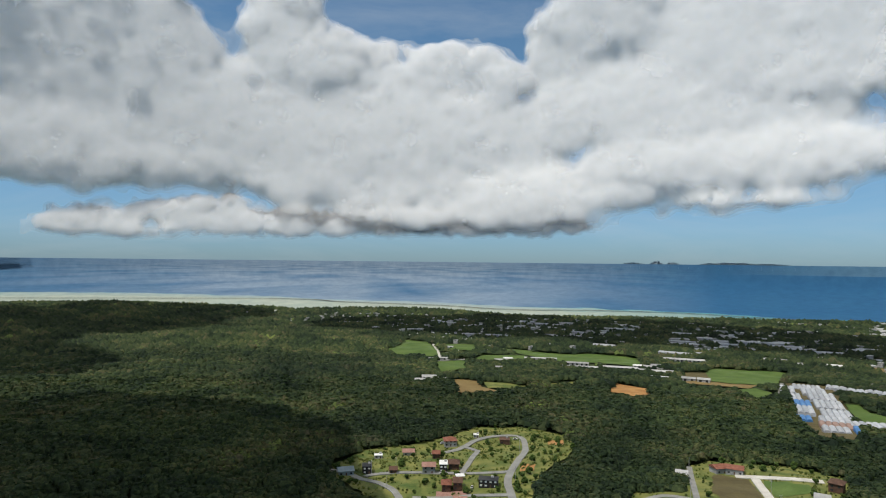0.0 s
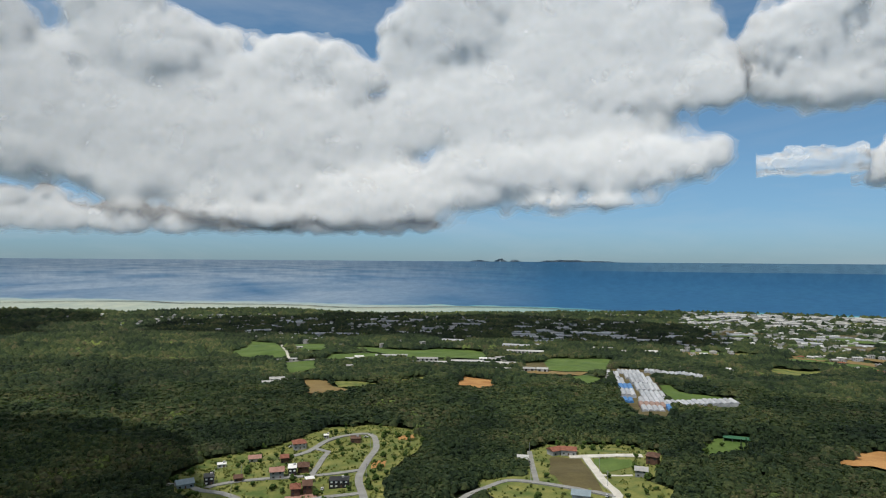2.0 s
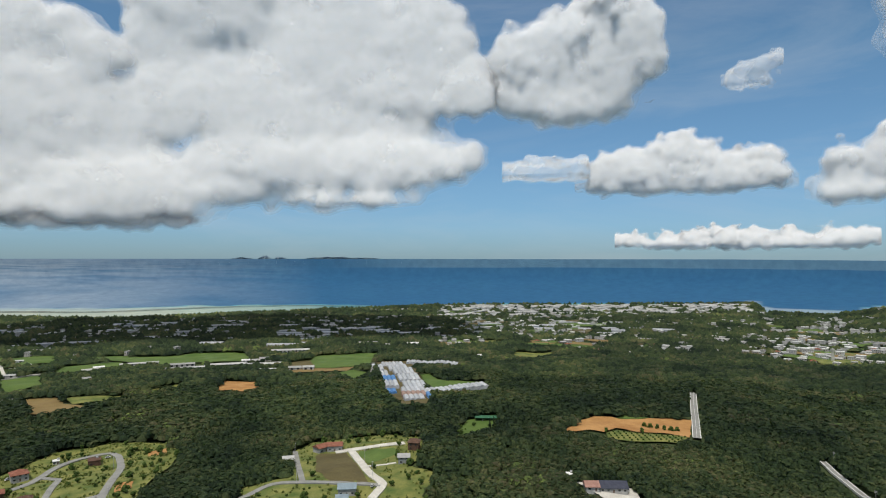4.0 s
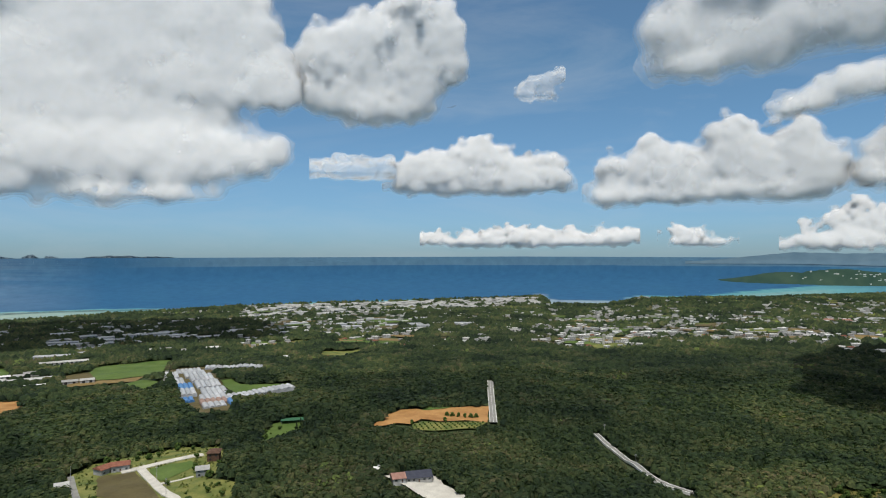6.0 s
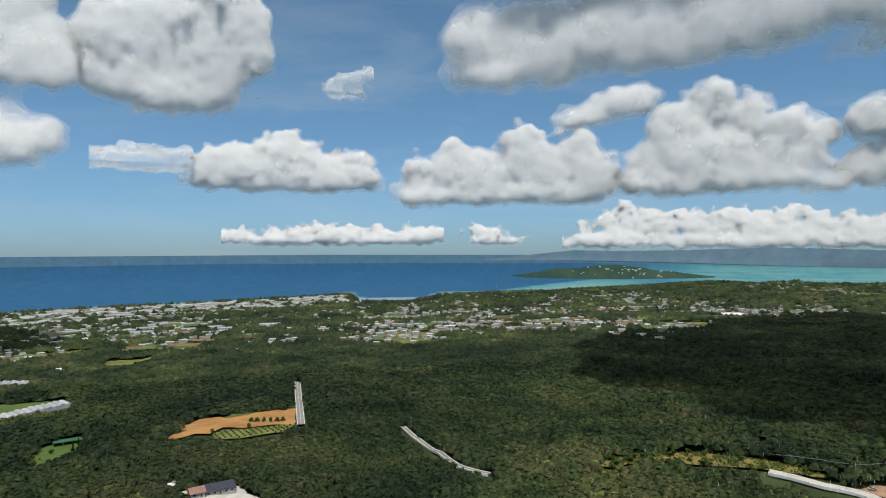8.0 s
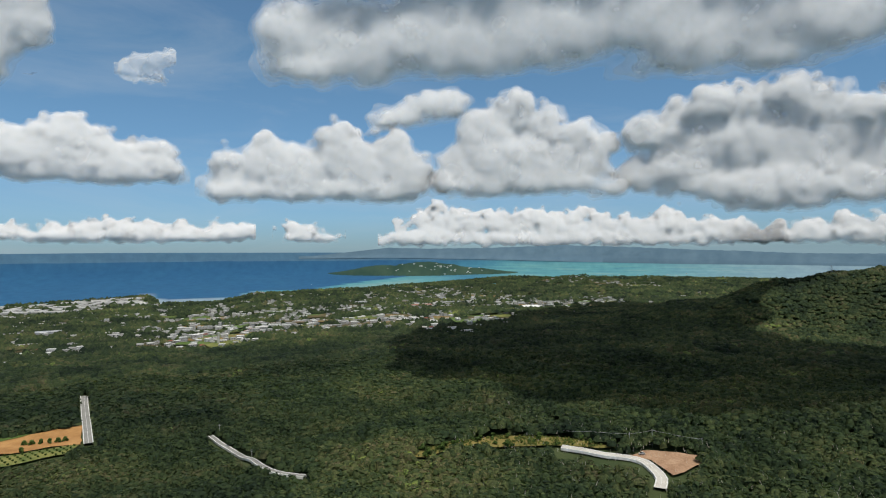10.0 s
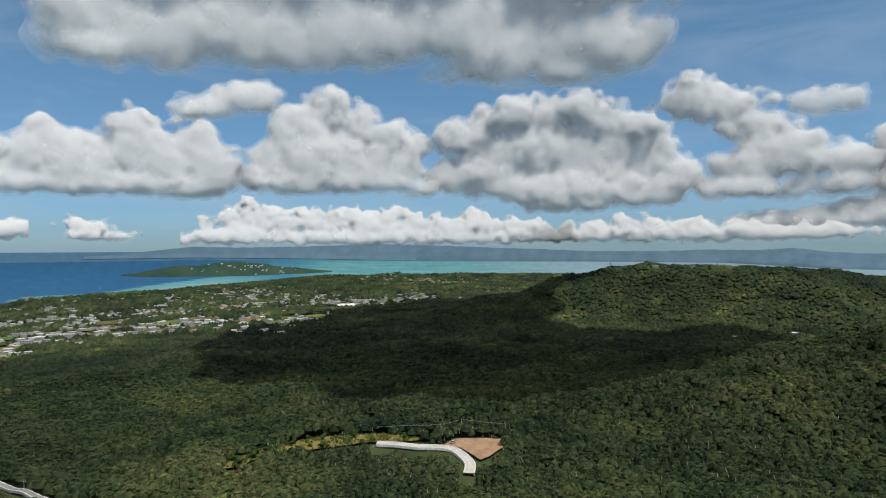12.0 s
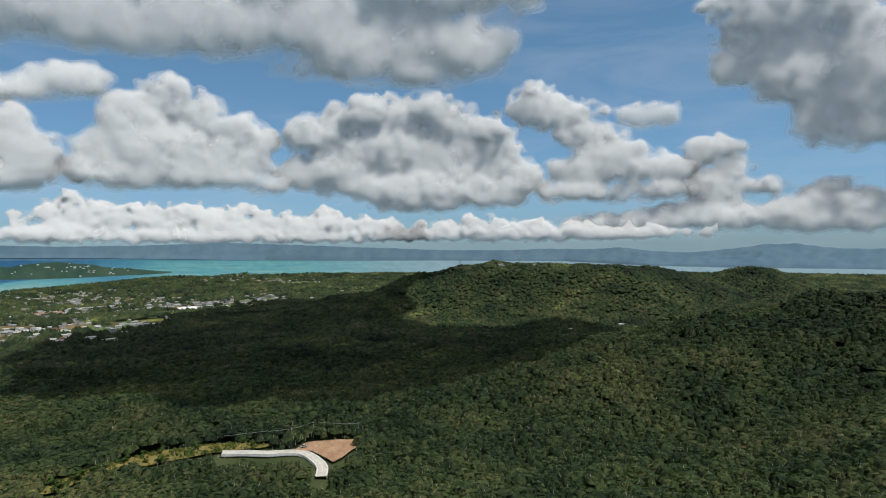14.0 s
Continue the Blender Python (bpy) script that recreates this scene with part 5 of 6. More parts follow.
for name, poly, m, lift, label in (
        ("pasture", FIELD_PASTURE, M_LUSH, 0.5, "bright green mown pasture"), ("pasture", FIELD_PADDOCK, M_LUSH, 0.5, "small green paddock beside the farm"),
        ("field", FIELD_OCHRE, M_OCHRE, 0.5, "ochre harvested field"), ("field", FIELD_STRIP, M_GRASS, 0.5, "long green strip of grass"),
        ("field", FIELD_A, M_LUSH, 0.5, "green field behind the farm"), ("field", FIELD_B, M_LUSH, 0.6, "green field with a track"), ("field", FIELD_C, M_LUSH, 0.5, "long green fields with pale strips"),
        ("field", FIELD_D, M_LUSH, 0.5, "green crop field"), ("field", FIELD_E, M_DRY, 0.5, "pale dry field beside the sheds"), ("field", FIELD_TAN, M_OCHRE, 0.6, "tan bare strip of field"),
        ("field", FIELD_F, M_LUSH, 0.5, "small green field below the track"), ("yard", GREENHOUSE_YARD, M_DRY, 0.4, "trodden ground between the greenhouses"),
        ("field", FIELD_G, M_LUSH, 0.5, "green field beside the greenhouses"), ("field", FIELD_H, M_GRASS, 0.5, "grassy clearing with pale earth"), ("bare_ground", FIELD_I, M_SOIL, 0.4, "patch of bare reddish earth"),
        ("bare_ground", BARE_SOIL, M_SOIL, 0.5, "freshly cleared orange soil"), ("orchard_ground", ORCHARD, M_GRASS, 0.4, "planted plot with rows of young shrubs"),
        ("grass", ESTATE_GRASS, M_GRASS, 0.3, "rough yellow-green grass of the housing estate"), ("bare_ground", ESTATE_SOIL_A, M_SOIL, 0.6, "orange scar of bare soil"),
        ("bare_ground", ESTATE_SOIL_B, M_SOIL, 0.6, "orange scar of bare soil beside the road"), ("grass", PLOT_GRASS, M_GRASS, 0.3, "rough grass round the farmhouse"),
        ("field", PLOT_BROWN, M_DRY, 0.6, "brownish mown field beside the farmhouse"), ("field", PLOT_GREEN, M_LUSH, 0.6, "green lawn beside the concrete lane"),
        ("lawn", LAWN, M_LUSH, 0.4, "green garden clearing with rows"), ("yard", SOLAR_YARD, M_CONCRETE, 0.4, "pale gravel yard of the solar house"),
        ("meadow", MEADOW, M_MEADOW, 0.4, "yellowish strip of meadow along the road"), ("earth_bank", BANK, M_BANK, 0.7, "cut bank of pale orange earth in the road bend")):
    draped(name, poly, m, lift, label, "field")


def smooth_line(pts, step=6.0):
    p = np.array(pts, float)
    p = np.vstack([2 * p[0] - p[1], p, 2 * p[-1] - p[-2]])
    out = []
    for a, b, c, d in zip(p[:-3], p[1:-2], p[2:-1], p[3:]):
        n = max(2, int(np.hypot(*(c - b)) / step))
        for t in np.arange(n) / n:
            out.append(0.5 * (2 * b + (c - a) * t + (2 * a - 5 * b + 4 * c - d) * t * t + (3 * b - a - 3 * c + d) * t ** 3))
    return np.array(out + [p[-2]])


def ribbon(line, inner, outer, lift, drop):
    """A strip beside a line, from one offset to the other, with its edges turned down."""
    d = np.gradient(line, axis=0)
    n = np.stack([d[:, 1], -d[:, 0]], -1) / (np.linalg.norm(d, axis=1)[:, None] + 1e-9)
    rows = []
    mid = height(line[:, 0], line[:, 1])
    for off, down in ((inner, drop), (inner, 0), (outer, 0), (outer, drop)):
        q = line + n * off
        rows.append(np.stack([q[:, 0], q[:, 1], mid + lift - down], -1))
    v = np.stack(rows, 1).reshape(-1, 3)
    i = np.arange(len(line) - 1)[:, None] * 4
    f = np.concatenate([np.stack([i + k, i + k + 4, i + k + 5, i + k + 1], -1)[:, 0] for k in range(3)])
    return v, f


def road(line, wide, pale, label, kerbs=False, centre=False):
    s = smooth_line(line)
    v, f = ribbon(s, -wide / 2, wide / 2, 0.9, 1.6)
    ob = tagged(new("road", mesh_of("road", v, f, M_CONCRETE if pale else M_ASPHALT, False)), label, "road", kind="structure")
    if kerbs:
        for a, b in ((-wide / 2 - 0.6, -wide / 2), (wide / 2, wide / 2 + 0.6)):
            v, f = ribbon(s, a, b, 1.1, 1.8)
            k = new("kerb", mesh_of("kerb", v, f, M_PAINT, False))
            k.parent = ob
    if centre:
        v, f = ribbon(s, -0.12, 0.12, 0.93, 0.02)
        k = new("centre_line", mesh_of("centre_line", v, f, M_PAINT, False))
        k.parent = ob
    return ob


for k, (line, wide, pale) in enumerate(ROADS):
    road(line, wide, pale, "pale concrete lane" if pale else "grey asphalt road", kerbs=k in (10, 11, 12), centre=k in (10, 12))

# ---- buildings ----
def part(name, bm, m, parent, label=""):
    """Links a bmesh as one mesh under a thing or a part."""
    me = bpy.data.meshes.new(name)
    bmesh.ops.recalc_face_normals(bm, faces=bm.faces)
    bm.to_mesh(me)
    bm.free()
    me.materials.append(m)
    ob = new(name, me)
    ob.parent = parent
    return tagged(ob, label) if label else ob


def box(x0, x1, y0, y1, z0, z1, bm=None):
    bm = bm or bmesh.new()
    v = [bm.verts.new((x, y, z)) for z in (z0, z1) for x, y in ((x0, y0), (x1, y0), (x1, y1), (x0, y1))]
    for q in ((0, 3, 2, 1), (4, 5, 6, 7), (0, 1, 5, 4), (1, 2, 6, 5), (2, 3, 7, 6), (3, 0, 4, 7)):
        bm.faces.new([v[i] for i in q])
    return bm


def pitched(w, d, z, rise, eave, hip):
    """A roof over w by d metres, ridge along w; hip: how far its ends lean in."""
    bm = bmesh.new()
    x, y = w / 2 + eave, d / 2 + eave
    low = [bm.verts.new(c) for c in ((-x, -y, z), (x, -y, z), (x, y, z), (-x, y, z))]
    under = [bm.verts.new((v.co.x, v.co.y, z - 0.25)) for v in low]
    a, b = bm.verts.new((-x + hip, 0, z + rise)), bm.verts.new((x - hip, 0, z + rise))
    for q in ((low[0], low[1], b, a), (low[2], low[3], a, b), (low[1], low[2], b), (low[3], low[0], a), tuple(under)):
        bm.faces.new(q)
    for i in range(4):
        bm.faces.new((low[i], low[(i + 1) % 4], under[(i + 1) % 4], under[i]))
    return bm


def house(w, d, h, roof_kind, roof_m, wall_m, label, category="house", group=""):
    """A house with walls, roof, windows and door, standing at the origin."""
    top = tagged(new("house"), label, category, group)
    part("wall", box(-w / 2, w / 2, -d / 2, d / 2, -3, h), wall_m, top)
    if roof_kind == "flat":
        bm = box(-w / 2 - 0.3, w / 2 + 0.3, -d / 2 - 0.3, d / 2 + 0.3, h, h + 0.35)
        part("roof", bm, roof_m, top)
        part("roof_tank", box(w * 0.12, w * 0.12 + 1.8, d * 0.1, d * 0.1 + 1.4, h + 0.35, h + 1.6), M_STEEL, top)
    else:
        part("roof", pitched(w, d, h, 0.24 * d, 0.7, 0.45 * d if roof_kind == "hip" else 0.02), roof_m, top)
    dark = wall_m in (M_DARKWALL,)
    floors = 2 if h > 4.8 else 1
    n = max(2, int(w / 3.2))
    for k in range(floors):
        for i in range(n):
            x = -w / 2 + (i + 0.5) * w / n
            for side in (-1, 1):
                if k == 0 and side == -1 and i == n // 2:
                    part("door", box(x - 0.5, x + 0.5, side * d / 2 - 0.05, side * d / 2 + 0.05, 0.1, 2.1), M_BROWNWALL, top)
                    continue
                z = 1.0 + 2.7 * k
                win = part("window", box(x - 0.75, x + 0.75, side * d / 2 - 0.06, side * d / 2 + 0.06, z, z + 1.2), M_PAINT if dark else M_GLASS, top)
    return top


def stand(ob, x, y, yaw, sink=0.0):
    """Sets a thing on the ground at a plan place, turned."""
    p = placed(x, y, float(height(x, y)) + 0.3 - sink)
    k = float(drawn_in(np.hypot(x, y)) / max(1e-6, np.hypot(x, y)))
    ob.matrix_basis = Matrix.LocRotScale(Vector(p), Euler((0, 0, radians(yaw))), Vector((k, k, k)))
    return ob


for x, y, w, d, h, yaw, kind, roof_m, wall_m, label in ESTATE_HOUSES:
    stand(house(max(4, w * 0.92), d, h, kind, roof_m, wall_m, label), x, y, yaw - math.degrees(math.atan2(x, y)))


def shed(w, d, h, m, label):
    """A long low farm shed with a sheet roof, and dark panels for open bays."""
    top = tagged(new("farm_shed"), label, "shed", "farm sheds")
    part("wall", box(-w / 2, w / 2, -d / 2, d / 2, -2, h), M_WALL, top)
    part("roof", pitched(w, d, h, 0.16 * d, 0.5, 0.02), m, top)
    n = max(2, int(w / 7))
    for i in range(n):
        x = -w / 2 + (i + 0.5) * w / n
        # the wall is closed: a dark panel imitates the shade inside each bay
        part("bay", box(x - 1.8, x + 1.8, -d / 2 - 0.06, -d / 2 + 0.06, 0.2, h - 0.5), M_DARKWALL, top, "dark panel put in for an open bay's shade")
    return top


for x, y, w, d, h, yaw, m in FARM_SHEDS:
    stand(shed(w * 0.95, d, h, m, "long low farm shed with a pale sheet roof"), x, y, yaw - math.degrees(math.atan2(x, y)))


# greenhouses: ridged film roofs side by side
def greenhouse(spans, wide, long, m, label, group):
    top = tagged(new("greenhouse"), label, "greenhouse", group)
    part("wall", box(-spans * wide / 2, spans * wide / 2, -long / 2, long / 2, -3, 2.2), m, top)
    for i in range(spans):
        x = (i - (spans - 1) / 2) * wide
        bm = bmesh.new()
        ring = []
        for y in (-long / 2, long / 2):
            ring.append([bm.verts.new((x + wide * (0.49 * math.cos(a)), y, 2.2 + 2.0 * math.sin(a))) for a in np.linspace(math.pi, 0, 7)])
        for j in range(6):
            bm.faces.new((ring[0][j], ring[0][j + 1], ring[1][j + 1], ring[1][j]))
        bm.faces.new(ring[0]), bm.faces.new(ring[1])
        part("roof_span", bm, m, top)
    return top


# the greenhouse block: along its axis, across it, spans, length, covering
AXIS, ACROSS = Vector((0.436, 0.9)), Vector((0.9, -0.436))
for s, u, spans, long, m, label in (
        (14, -6, 4, 24, M_VINYL, "greenhouse with pale film over arched spans"), (14, 12, 1, 24, M_TARP, "greenhouse bay under a blue tarpaulin"), (42, -3, 5, 26, M_RUSTFILM, "greenhouse under brown shade net"),
        (76, 0, 5, 30, M_VINYL, "greenhouse with pale film over arched spans"), (84, -30, 3, 22, M_TARP, "greenhouse under a blue tarpaulin"), (118, 6, 5, 42, M_VINYL, "greenhouse with pale film over arched spans"),
        (128, -24, 3, 40, M_VINYL, "greenhouse with pale film over arched spans"), (170, 4, 5, 48, M_VINYL, "greenhouse with pale film over arched spans"), (176, -26, 4, 34, M_TARP, "greenhouse under a blue tarpaulin"),
        (226, 2, 5, 50, M_VINYL, "greenhouse with pale film over arched spans"), (226, -30, 3, 48, M_VINYL, "greenhouse with pale film over arched spans"), (282, -2, 5, 48, M_VINYL, "greenhouse with pale film over arched spans"),
        (282, -34, 3, 48, M_VINYL, "greenhouse with pale film over arched spans"), (336, -6, 6, 40, M_VINYL, "greenhouse with pale film over arched spans")):
    q = Vector((390, 600)) + AXIS * s + ACROSS * u
    stand(greenhouse(spans, 6.0, long, m, label, "greenhouse block"), q.x, q.y, -math.degrees(math.atan2(AXIS.x, AXIS.y)))
row = greenhouse(2, 6.5, 24, M_VINYL, "film greenhouse in a long row", "row of greenhouses")
stand(row, 566, 905, -35)
for i in range(1, 9):
    q = Vector((566, 905)).lerp(Vector((592, 800)), i / 8)
    stand(copy_thing(row, Matrix()), q.x, q.y, -35)
for i in range(7):
    q = Vector((428, 645)).lerp(Vector((508, 636)), i / 6)
    stand(copy_thing(row, Matrix()), q.x, q.y, -20)

# ---- the villages ----
rng = np.random.default_rng(23)
VARIANTS = [house(w, d, h, kind, r_m, M_WALL, label, "house", "village houses") for w, d, h, kind, r_m, label in (
    (10, 9, 3.4, "flat", M_GREYROOF, "village house with a flat concrete roof"), (11, 9, 6.0, "flat", M_GREYROOF, "two-storey concrete village house"),
    (11, 9, 3.4, "hip", M_REDROOF, "village house with a red tile roof"), (12, 9, 5.6, "flat", M_PAINT, "white two-storey village building"),
    (13, 9, 3.4, "gable", M_GREYROOF, "village house with a grey pitched roof"), (16, 10, 8, "flat", M_PAINT, "white three-storey village block"),
    (12, 9, 3.5, "flat", M_PAINT, "low white village house"))]
placed_one = set()
for k, (x, y, r, az) in enumerate(spots[:300]):
    i = int(rng.choice(7, p=(0.25, 0.2, 0.1, 0.14, 0.1, 0.06, 0.15)))
    ob = VARIANTS[i] if i not in placed_one else copy_thing(VARIANTS[i], Matrix())
    placed_one.add(i)
    stand(ob, x, y, -az + rng.uniform(-35, 35))
rest = spots[300:]


def joined_blocks(name, label, category, rows, m_wall, m_roof, arch=False):
    """Far buildings past counting: each has walls and a roof with an overhang, joined."""
    vs, fs, mi = [], [], []
    for x, y, w, d, h, yaw in rows:
        c, s = math.cos(radians(yaw)), math.sin(radians(yaw))
        z = max(float(height(x, y)), float(far_height(np.array([x]), np.array([y]))[0]))
        for lo, hi, grow, k in ((-2, h, 0, 0), (h, h + (0.5 if not arch else 1.4), 0.4, 1)):
            base = len(vs)
            shrink = 0.55 if arch and k else 1
            for zz, f in ((lo, 1), (hi, shrink)):
                for px, py in ((-1, -1), (1, -1), (1, 1), (-1, 1)):
                    lx, ly = px * (w / 2 + grow), py * (d / 2 + grow) * f
                    vs.append((x + lx * c - ly * s, y + lx * s + ly * c, z + zz))
            for q in ((0, 3, 2, 1), (4, 5, 6, 7), (0, 1, 5, 4), (1, 2, 6, 5), (2, 3, 7, 6), (3, 0, 4, 7)):
                fs.append([base + i for i in q])
                mi.append(k)
    v = np.array(vs)
    ob = new(name, mesh_of(name, placed(v[:, 0], v[:, 1], v[:, 2]), fs, (m_wall, m_roof), False, mi))
    return tagged(ob, label, category, kind="stuff")


joined_blocks("town_houses", "distant white and grey town houses", "houses", [(x, y, rng.choice((7, 9, 11, 14, 22)), rng.uniform(6, 10), rng.choice((3.0, 3.2, 3.2, 5.6)), -az + rng.uniform(-30, 30)) for x, y, r, az in rest[::2]], M_WALL, M_PAINT)
joined_blocks("town_houses", "distant grey-roofed town houses", "houses", [(x, y, rng.choice((7, 9, 11, 15, 26)), rng.uniform(6, 10), rng.choice((3.0, 3.2, 3.2, 5.6)), -az + rng.uniform(-30, 30)) for x, y, r, az in rest[1::2]], M_WALL, M_GREYROOF)
joined_blocks("film_greenhouses", "long blue-grey film greenhouses on the western hill", "greenhouses", [(*map(float, polar(a, r)), 92, 22, 3, -a + 8) for a, r in ((-24.6, 2560), (-22.6, 2600), (-20.4, 2590))], M_BLUEROOF, M_BLUEROOF, True)
joined_blocks("film_greenhouses", "pale film greenhouses massed behind the shore", "greenhouses", film, M_PALEFILM, M_PALEFILM, True)
joined_blocks("film_greenhouses", "distant grey film greenhouses among the woods", "greenhouses", far_glass, M_VINYL, M_VINYL, True)

rng = np.random.default_rng(37)
joined_blocks("town_houses", "white houses scattered over the green island", "houses", [(*map(float, polar(rng.normal(86.0, 2.4), rng.normal(6600, 200))), rng.uniform(9, 26), 10, rng.choice((3, 4, 7)), rng.uniform(0, 180)) for _ in range(34)], M_PAINT, M_PAINT)

# ---- garden trees and shrubs, one by one ----
def garden_tree(tall, wide, seed, label):
    """A small broadleaf tree: tapered trunk, two limbs, a crown of many leaf clumps."""
    rng = np.random.default_rng(seed)
    top = tagged(new("garden_tree"), label, "tree", "garden trees")
    bm = bmesh.new()
    bmesh.ops.create_cone(bm, cap_ends=True, segments=6, radius1=0.05 * tall, radius2=0.02 * tall, depth=0.6 * tall, matrix=Matrix.Translation((0, 0, 0.22 * tall)))
    for s in (-1, 1):
        bmesh.ops.create_cone(bm, cap_ends=True, segments=5, radius1=0.025 * tall, radius2=0.01 * tall, depth=0.4 * tall,
                              matrix=Matrix.Translation((s * 0.1 * tall, 0, 0.5 * tall)) @ Euler((0, s * 0.6, 0)).to_matrix().to_4x4())
    part("trunk", bm, M_BARK, top)
    bm = bmesh.new()
    for k in range(9):
        a = rng.uniform(0, 6.28)
        q = rng.uniform(0, 0.62)
        m = Matrix.Translation((q * wide * math.cos(a), q * wide * math.sin(a), tall * rng.uniform(0.25, 0.8)))
        made = bmesh.ops.create_icosphere(bm, subdivisions=1, radius=wide * rng.uniform(0.34, 0.55), matrix=m)
        for v in made["verts"]:
            v.co += Vector(rng.uniform(-0.12, 0.12, 3) * wide)
    part("crown", bm, M_SHRUB, top)
    return top


rng = np.random.default_rng(31)
kinds = [garden_tree(t, w, 40 + i, label) for i, (t, w, label) in enumerate((
    (3.8, 2.2, "small rounded garden tree on the grass"), (2.4, 1.9, "low green shrub on the grass"), (5.2, 3.3, "broad leafy tree beside the houses"), (1.5, 1.0, "young shrub planted on the grass")))]
used, count = set(), 0
for poly, n in ((ESTATE_GRASS, 150), (PLOT_GRASS, 45), (MEADOW, 45), (LAWN, 6)):
    p = np.array(poly, float)
    x = rng.uniform(p[:, 0].min(), p[:, 0].max(), n * 5)
    y = rng.uniform(p[:, 1].min(), p[:, 1].max(), n * 5)
    ok = within(x, y, poly)
    for line, wide, _ in ROADS:
        ok &= along(x, y, line) > wide / 2 + 1.8
    for h in ESTATE_HOUSES:
        ok &= np.hypot(x - h[0], y - h[1]) > h[2] * 0.6 + 2.5
    for c in (PLOT_BROWN, PLOT_GREEN):
        ok &= ~within(x, y, c)
    for a, b in list(zip(x[ok], y[ok]))[:n]:
        i = int(rng.choice(4, p=(0.3, 0.3, 0.15, 0.25)))
        ob = kinds[i] if i not in used else copy_thing(kinds[i], Matrix())
        used.add(i)
        stand(ob, float(a), float(b), rng.uniform(0, 360), 0.1)

# low scrub and tall grass over the open plots
clumps = []
for poly, n in ((ESTATE_GRASS, 2200), (PLOT_GRASS, 800), (MEADOW, 800)):
    p = np.array(poly, float)
    x = rng.uniform(p[:, 0].min(), p[:, 0].max(), n * 4)
    y = rng.uniform(p[:, 1].min(), p[:, 1].max(), n * 4)
    ok = within(x, y, poly) & (rng.random(len(x)) < np.clip(0.35 + 0.8 * wave(x, y, 38, 5) + 0.4 * wave(x, y, 13, 2), 0, 1))
    for line, wide, _ in ROADS:
        ok &= along(x, y, line) > wide / 2 + 1.2
    for h in ESTATE_HOUSES:
        ok &= np.hypot(x - h[0], y - h[1]) > h[2] * 0.55 + 1.5
    for c in (PLOT_BROWN, PLOT_GREEN):
        ok &= ~within(x, y, c)
    clumps.append(np.stack([x[ok], y[ok]], -1)[:n])
clumps = np.concatenate(clumps)
shapes = [crown_shape(6, q) for q in range(60, 64)]
vs, fs, count = [], [], 0
for i, (x, y) in enumerate(clumps):
    v, f = shapes[i % 4]
    q = rng.uniform(0.25, 0.85)
    vs.append(v * (q * 1.2, q * 1.2, q * 0.8) + (x, y, float(height(x, y)) + 0.7 + 0.5 * q))
    fs.append(f + count)
    count += len(v)
tagged(new("scrub", mesh_of("scrub", np.concatenate(vs), np.concatenate(fs), M_SCRUB, True)), "low green scrub over the grass plots", "scrub", kind="stuff")

# rows of young shrubs on the orchard plot
p = np.array(ORCHARD, float)
c = p.mean(0)
axis = (p[2] - p[0]) / np.linalg.norm(p[2] - p[0])
side = np.array((axis[1], -axis[0]))
for i in range(-9, 10):
    for j in range(-4, 5):
        q = c + axis * i * 5.0 + side * j * 5.5
        if within(np.array([q[0]]), np.array([q[1]]), ORCHARD)[0]:
            stand(copy_thing(kinds[3], Matrix()), float(q[0]), float(q[1]), rng.uniform(0, 360), 0.1)


# ---- cars ----
def car(label):
    top = tagged(new("car"), label, "car", "parked cars")
    part("body", box(-2.1, 2.1, -0.85, 0.85, 0.35, 0.95), M_CAR, top)
    bm = bmesh.new()
    low = [bm.verts.new(v) for v in ((-1.5, -0.8, 0.95), (1.2, -0.8, 0.95), (1.2, 0.8, 0.95), (-1.5, 0.8, 0.95))]
    high = [bm.verts.new(v) for v in ((-1.1, -0.65, 1.5), (0.5, -0.65, 1.5), (0.5, 0.65, 1.5), (-1.1, 0.65, 1.5))]
    bm.faces.new(high)
    for i in range(4):
        bm.faces.new((low[i], low[(i + 1) % 4], high[(i + 1) % 4], high[i]))
    cabin = part("cabin", bm, M_GLASS, top, "dark glazed cabin")
    part("cabin_roof", box(-1.1, 0.5, -0.66, 0.66, 1.5, 1.56), M_CAR, top)
    for x in (-1.3, 1.3):
        for y in (-0.85, 0.85):
            bm = bmesh.new()
            bmesh.ops.create_cone(bm, cap_ends=True, segments=12, radius1=0.33, radius2=0.33, depth=0.22, matrix=Matrix.Translation((x, y, 0.33)) @ Euler((radians(90), 0, 0)).to_matrix().to_4x4())
            part("wheel", bm, M_TYRE, top)
    return top


first = car("light-coloured car parked by the houses")
for k, (x, y, yaw) in enumerate(((1, 564, 40), (70, 590, 5), (76, 435, 10), (22, 439, 80), (3, 464, 85), (216, 461, 20), (196, 360, 50), (330, 262, 60), (425, -112, 100))):
    p = first if k == 0 else copy_thing(first, Matrix())
    stand(p, x, y, yaw, -0.75)


# ---- power poles, masts, the net house ----
def pole(tall):
    top = tagged(new("utility_pole"), "grey concrete utility pole with two crossarms", "pole", "utility poles")
    bm = bmesh.new()
    bmesh.ops.create_cone(bm, cap_ends=True, segments=8, radius1=0.16, radius2=0.1, depth=tall + 2, matrix=Matrix.Translation((0, 0, tall / 2 - 1)))
    part("shaft", bm, M_STEEL, top)
    for z in (tall - 0.5, tall - 1.4):
        part("crossarm", box(-1.0, 1.0, -0.07, 0.07, z, z + 0.12), M_STEEL, top)
    return top


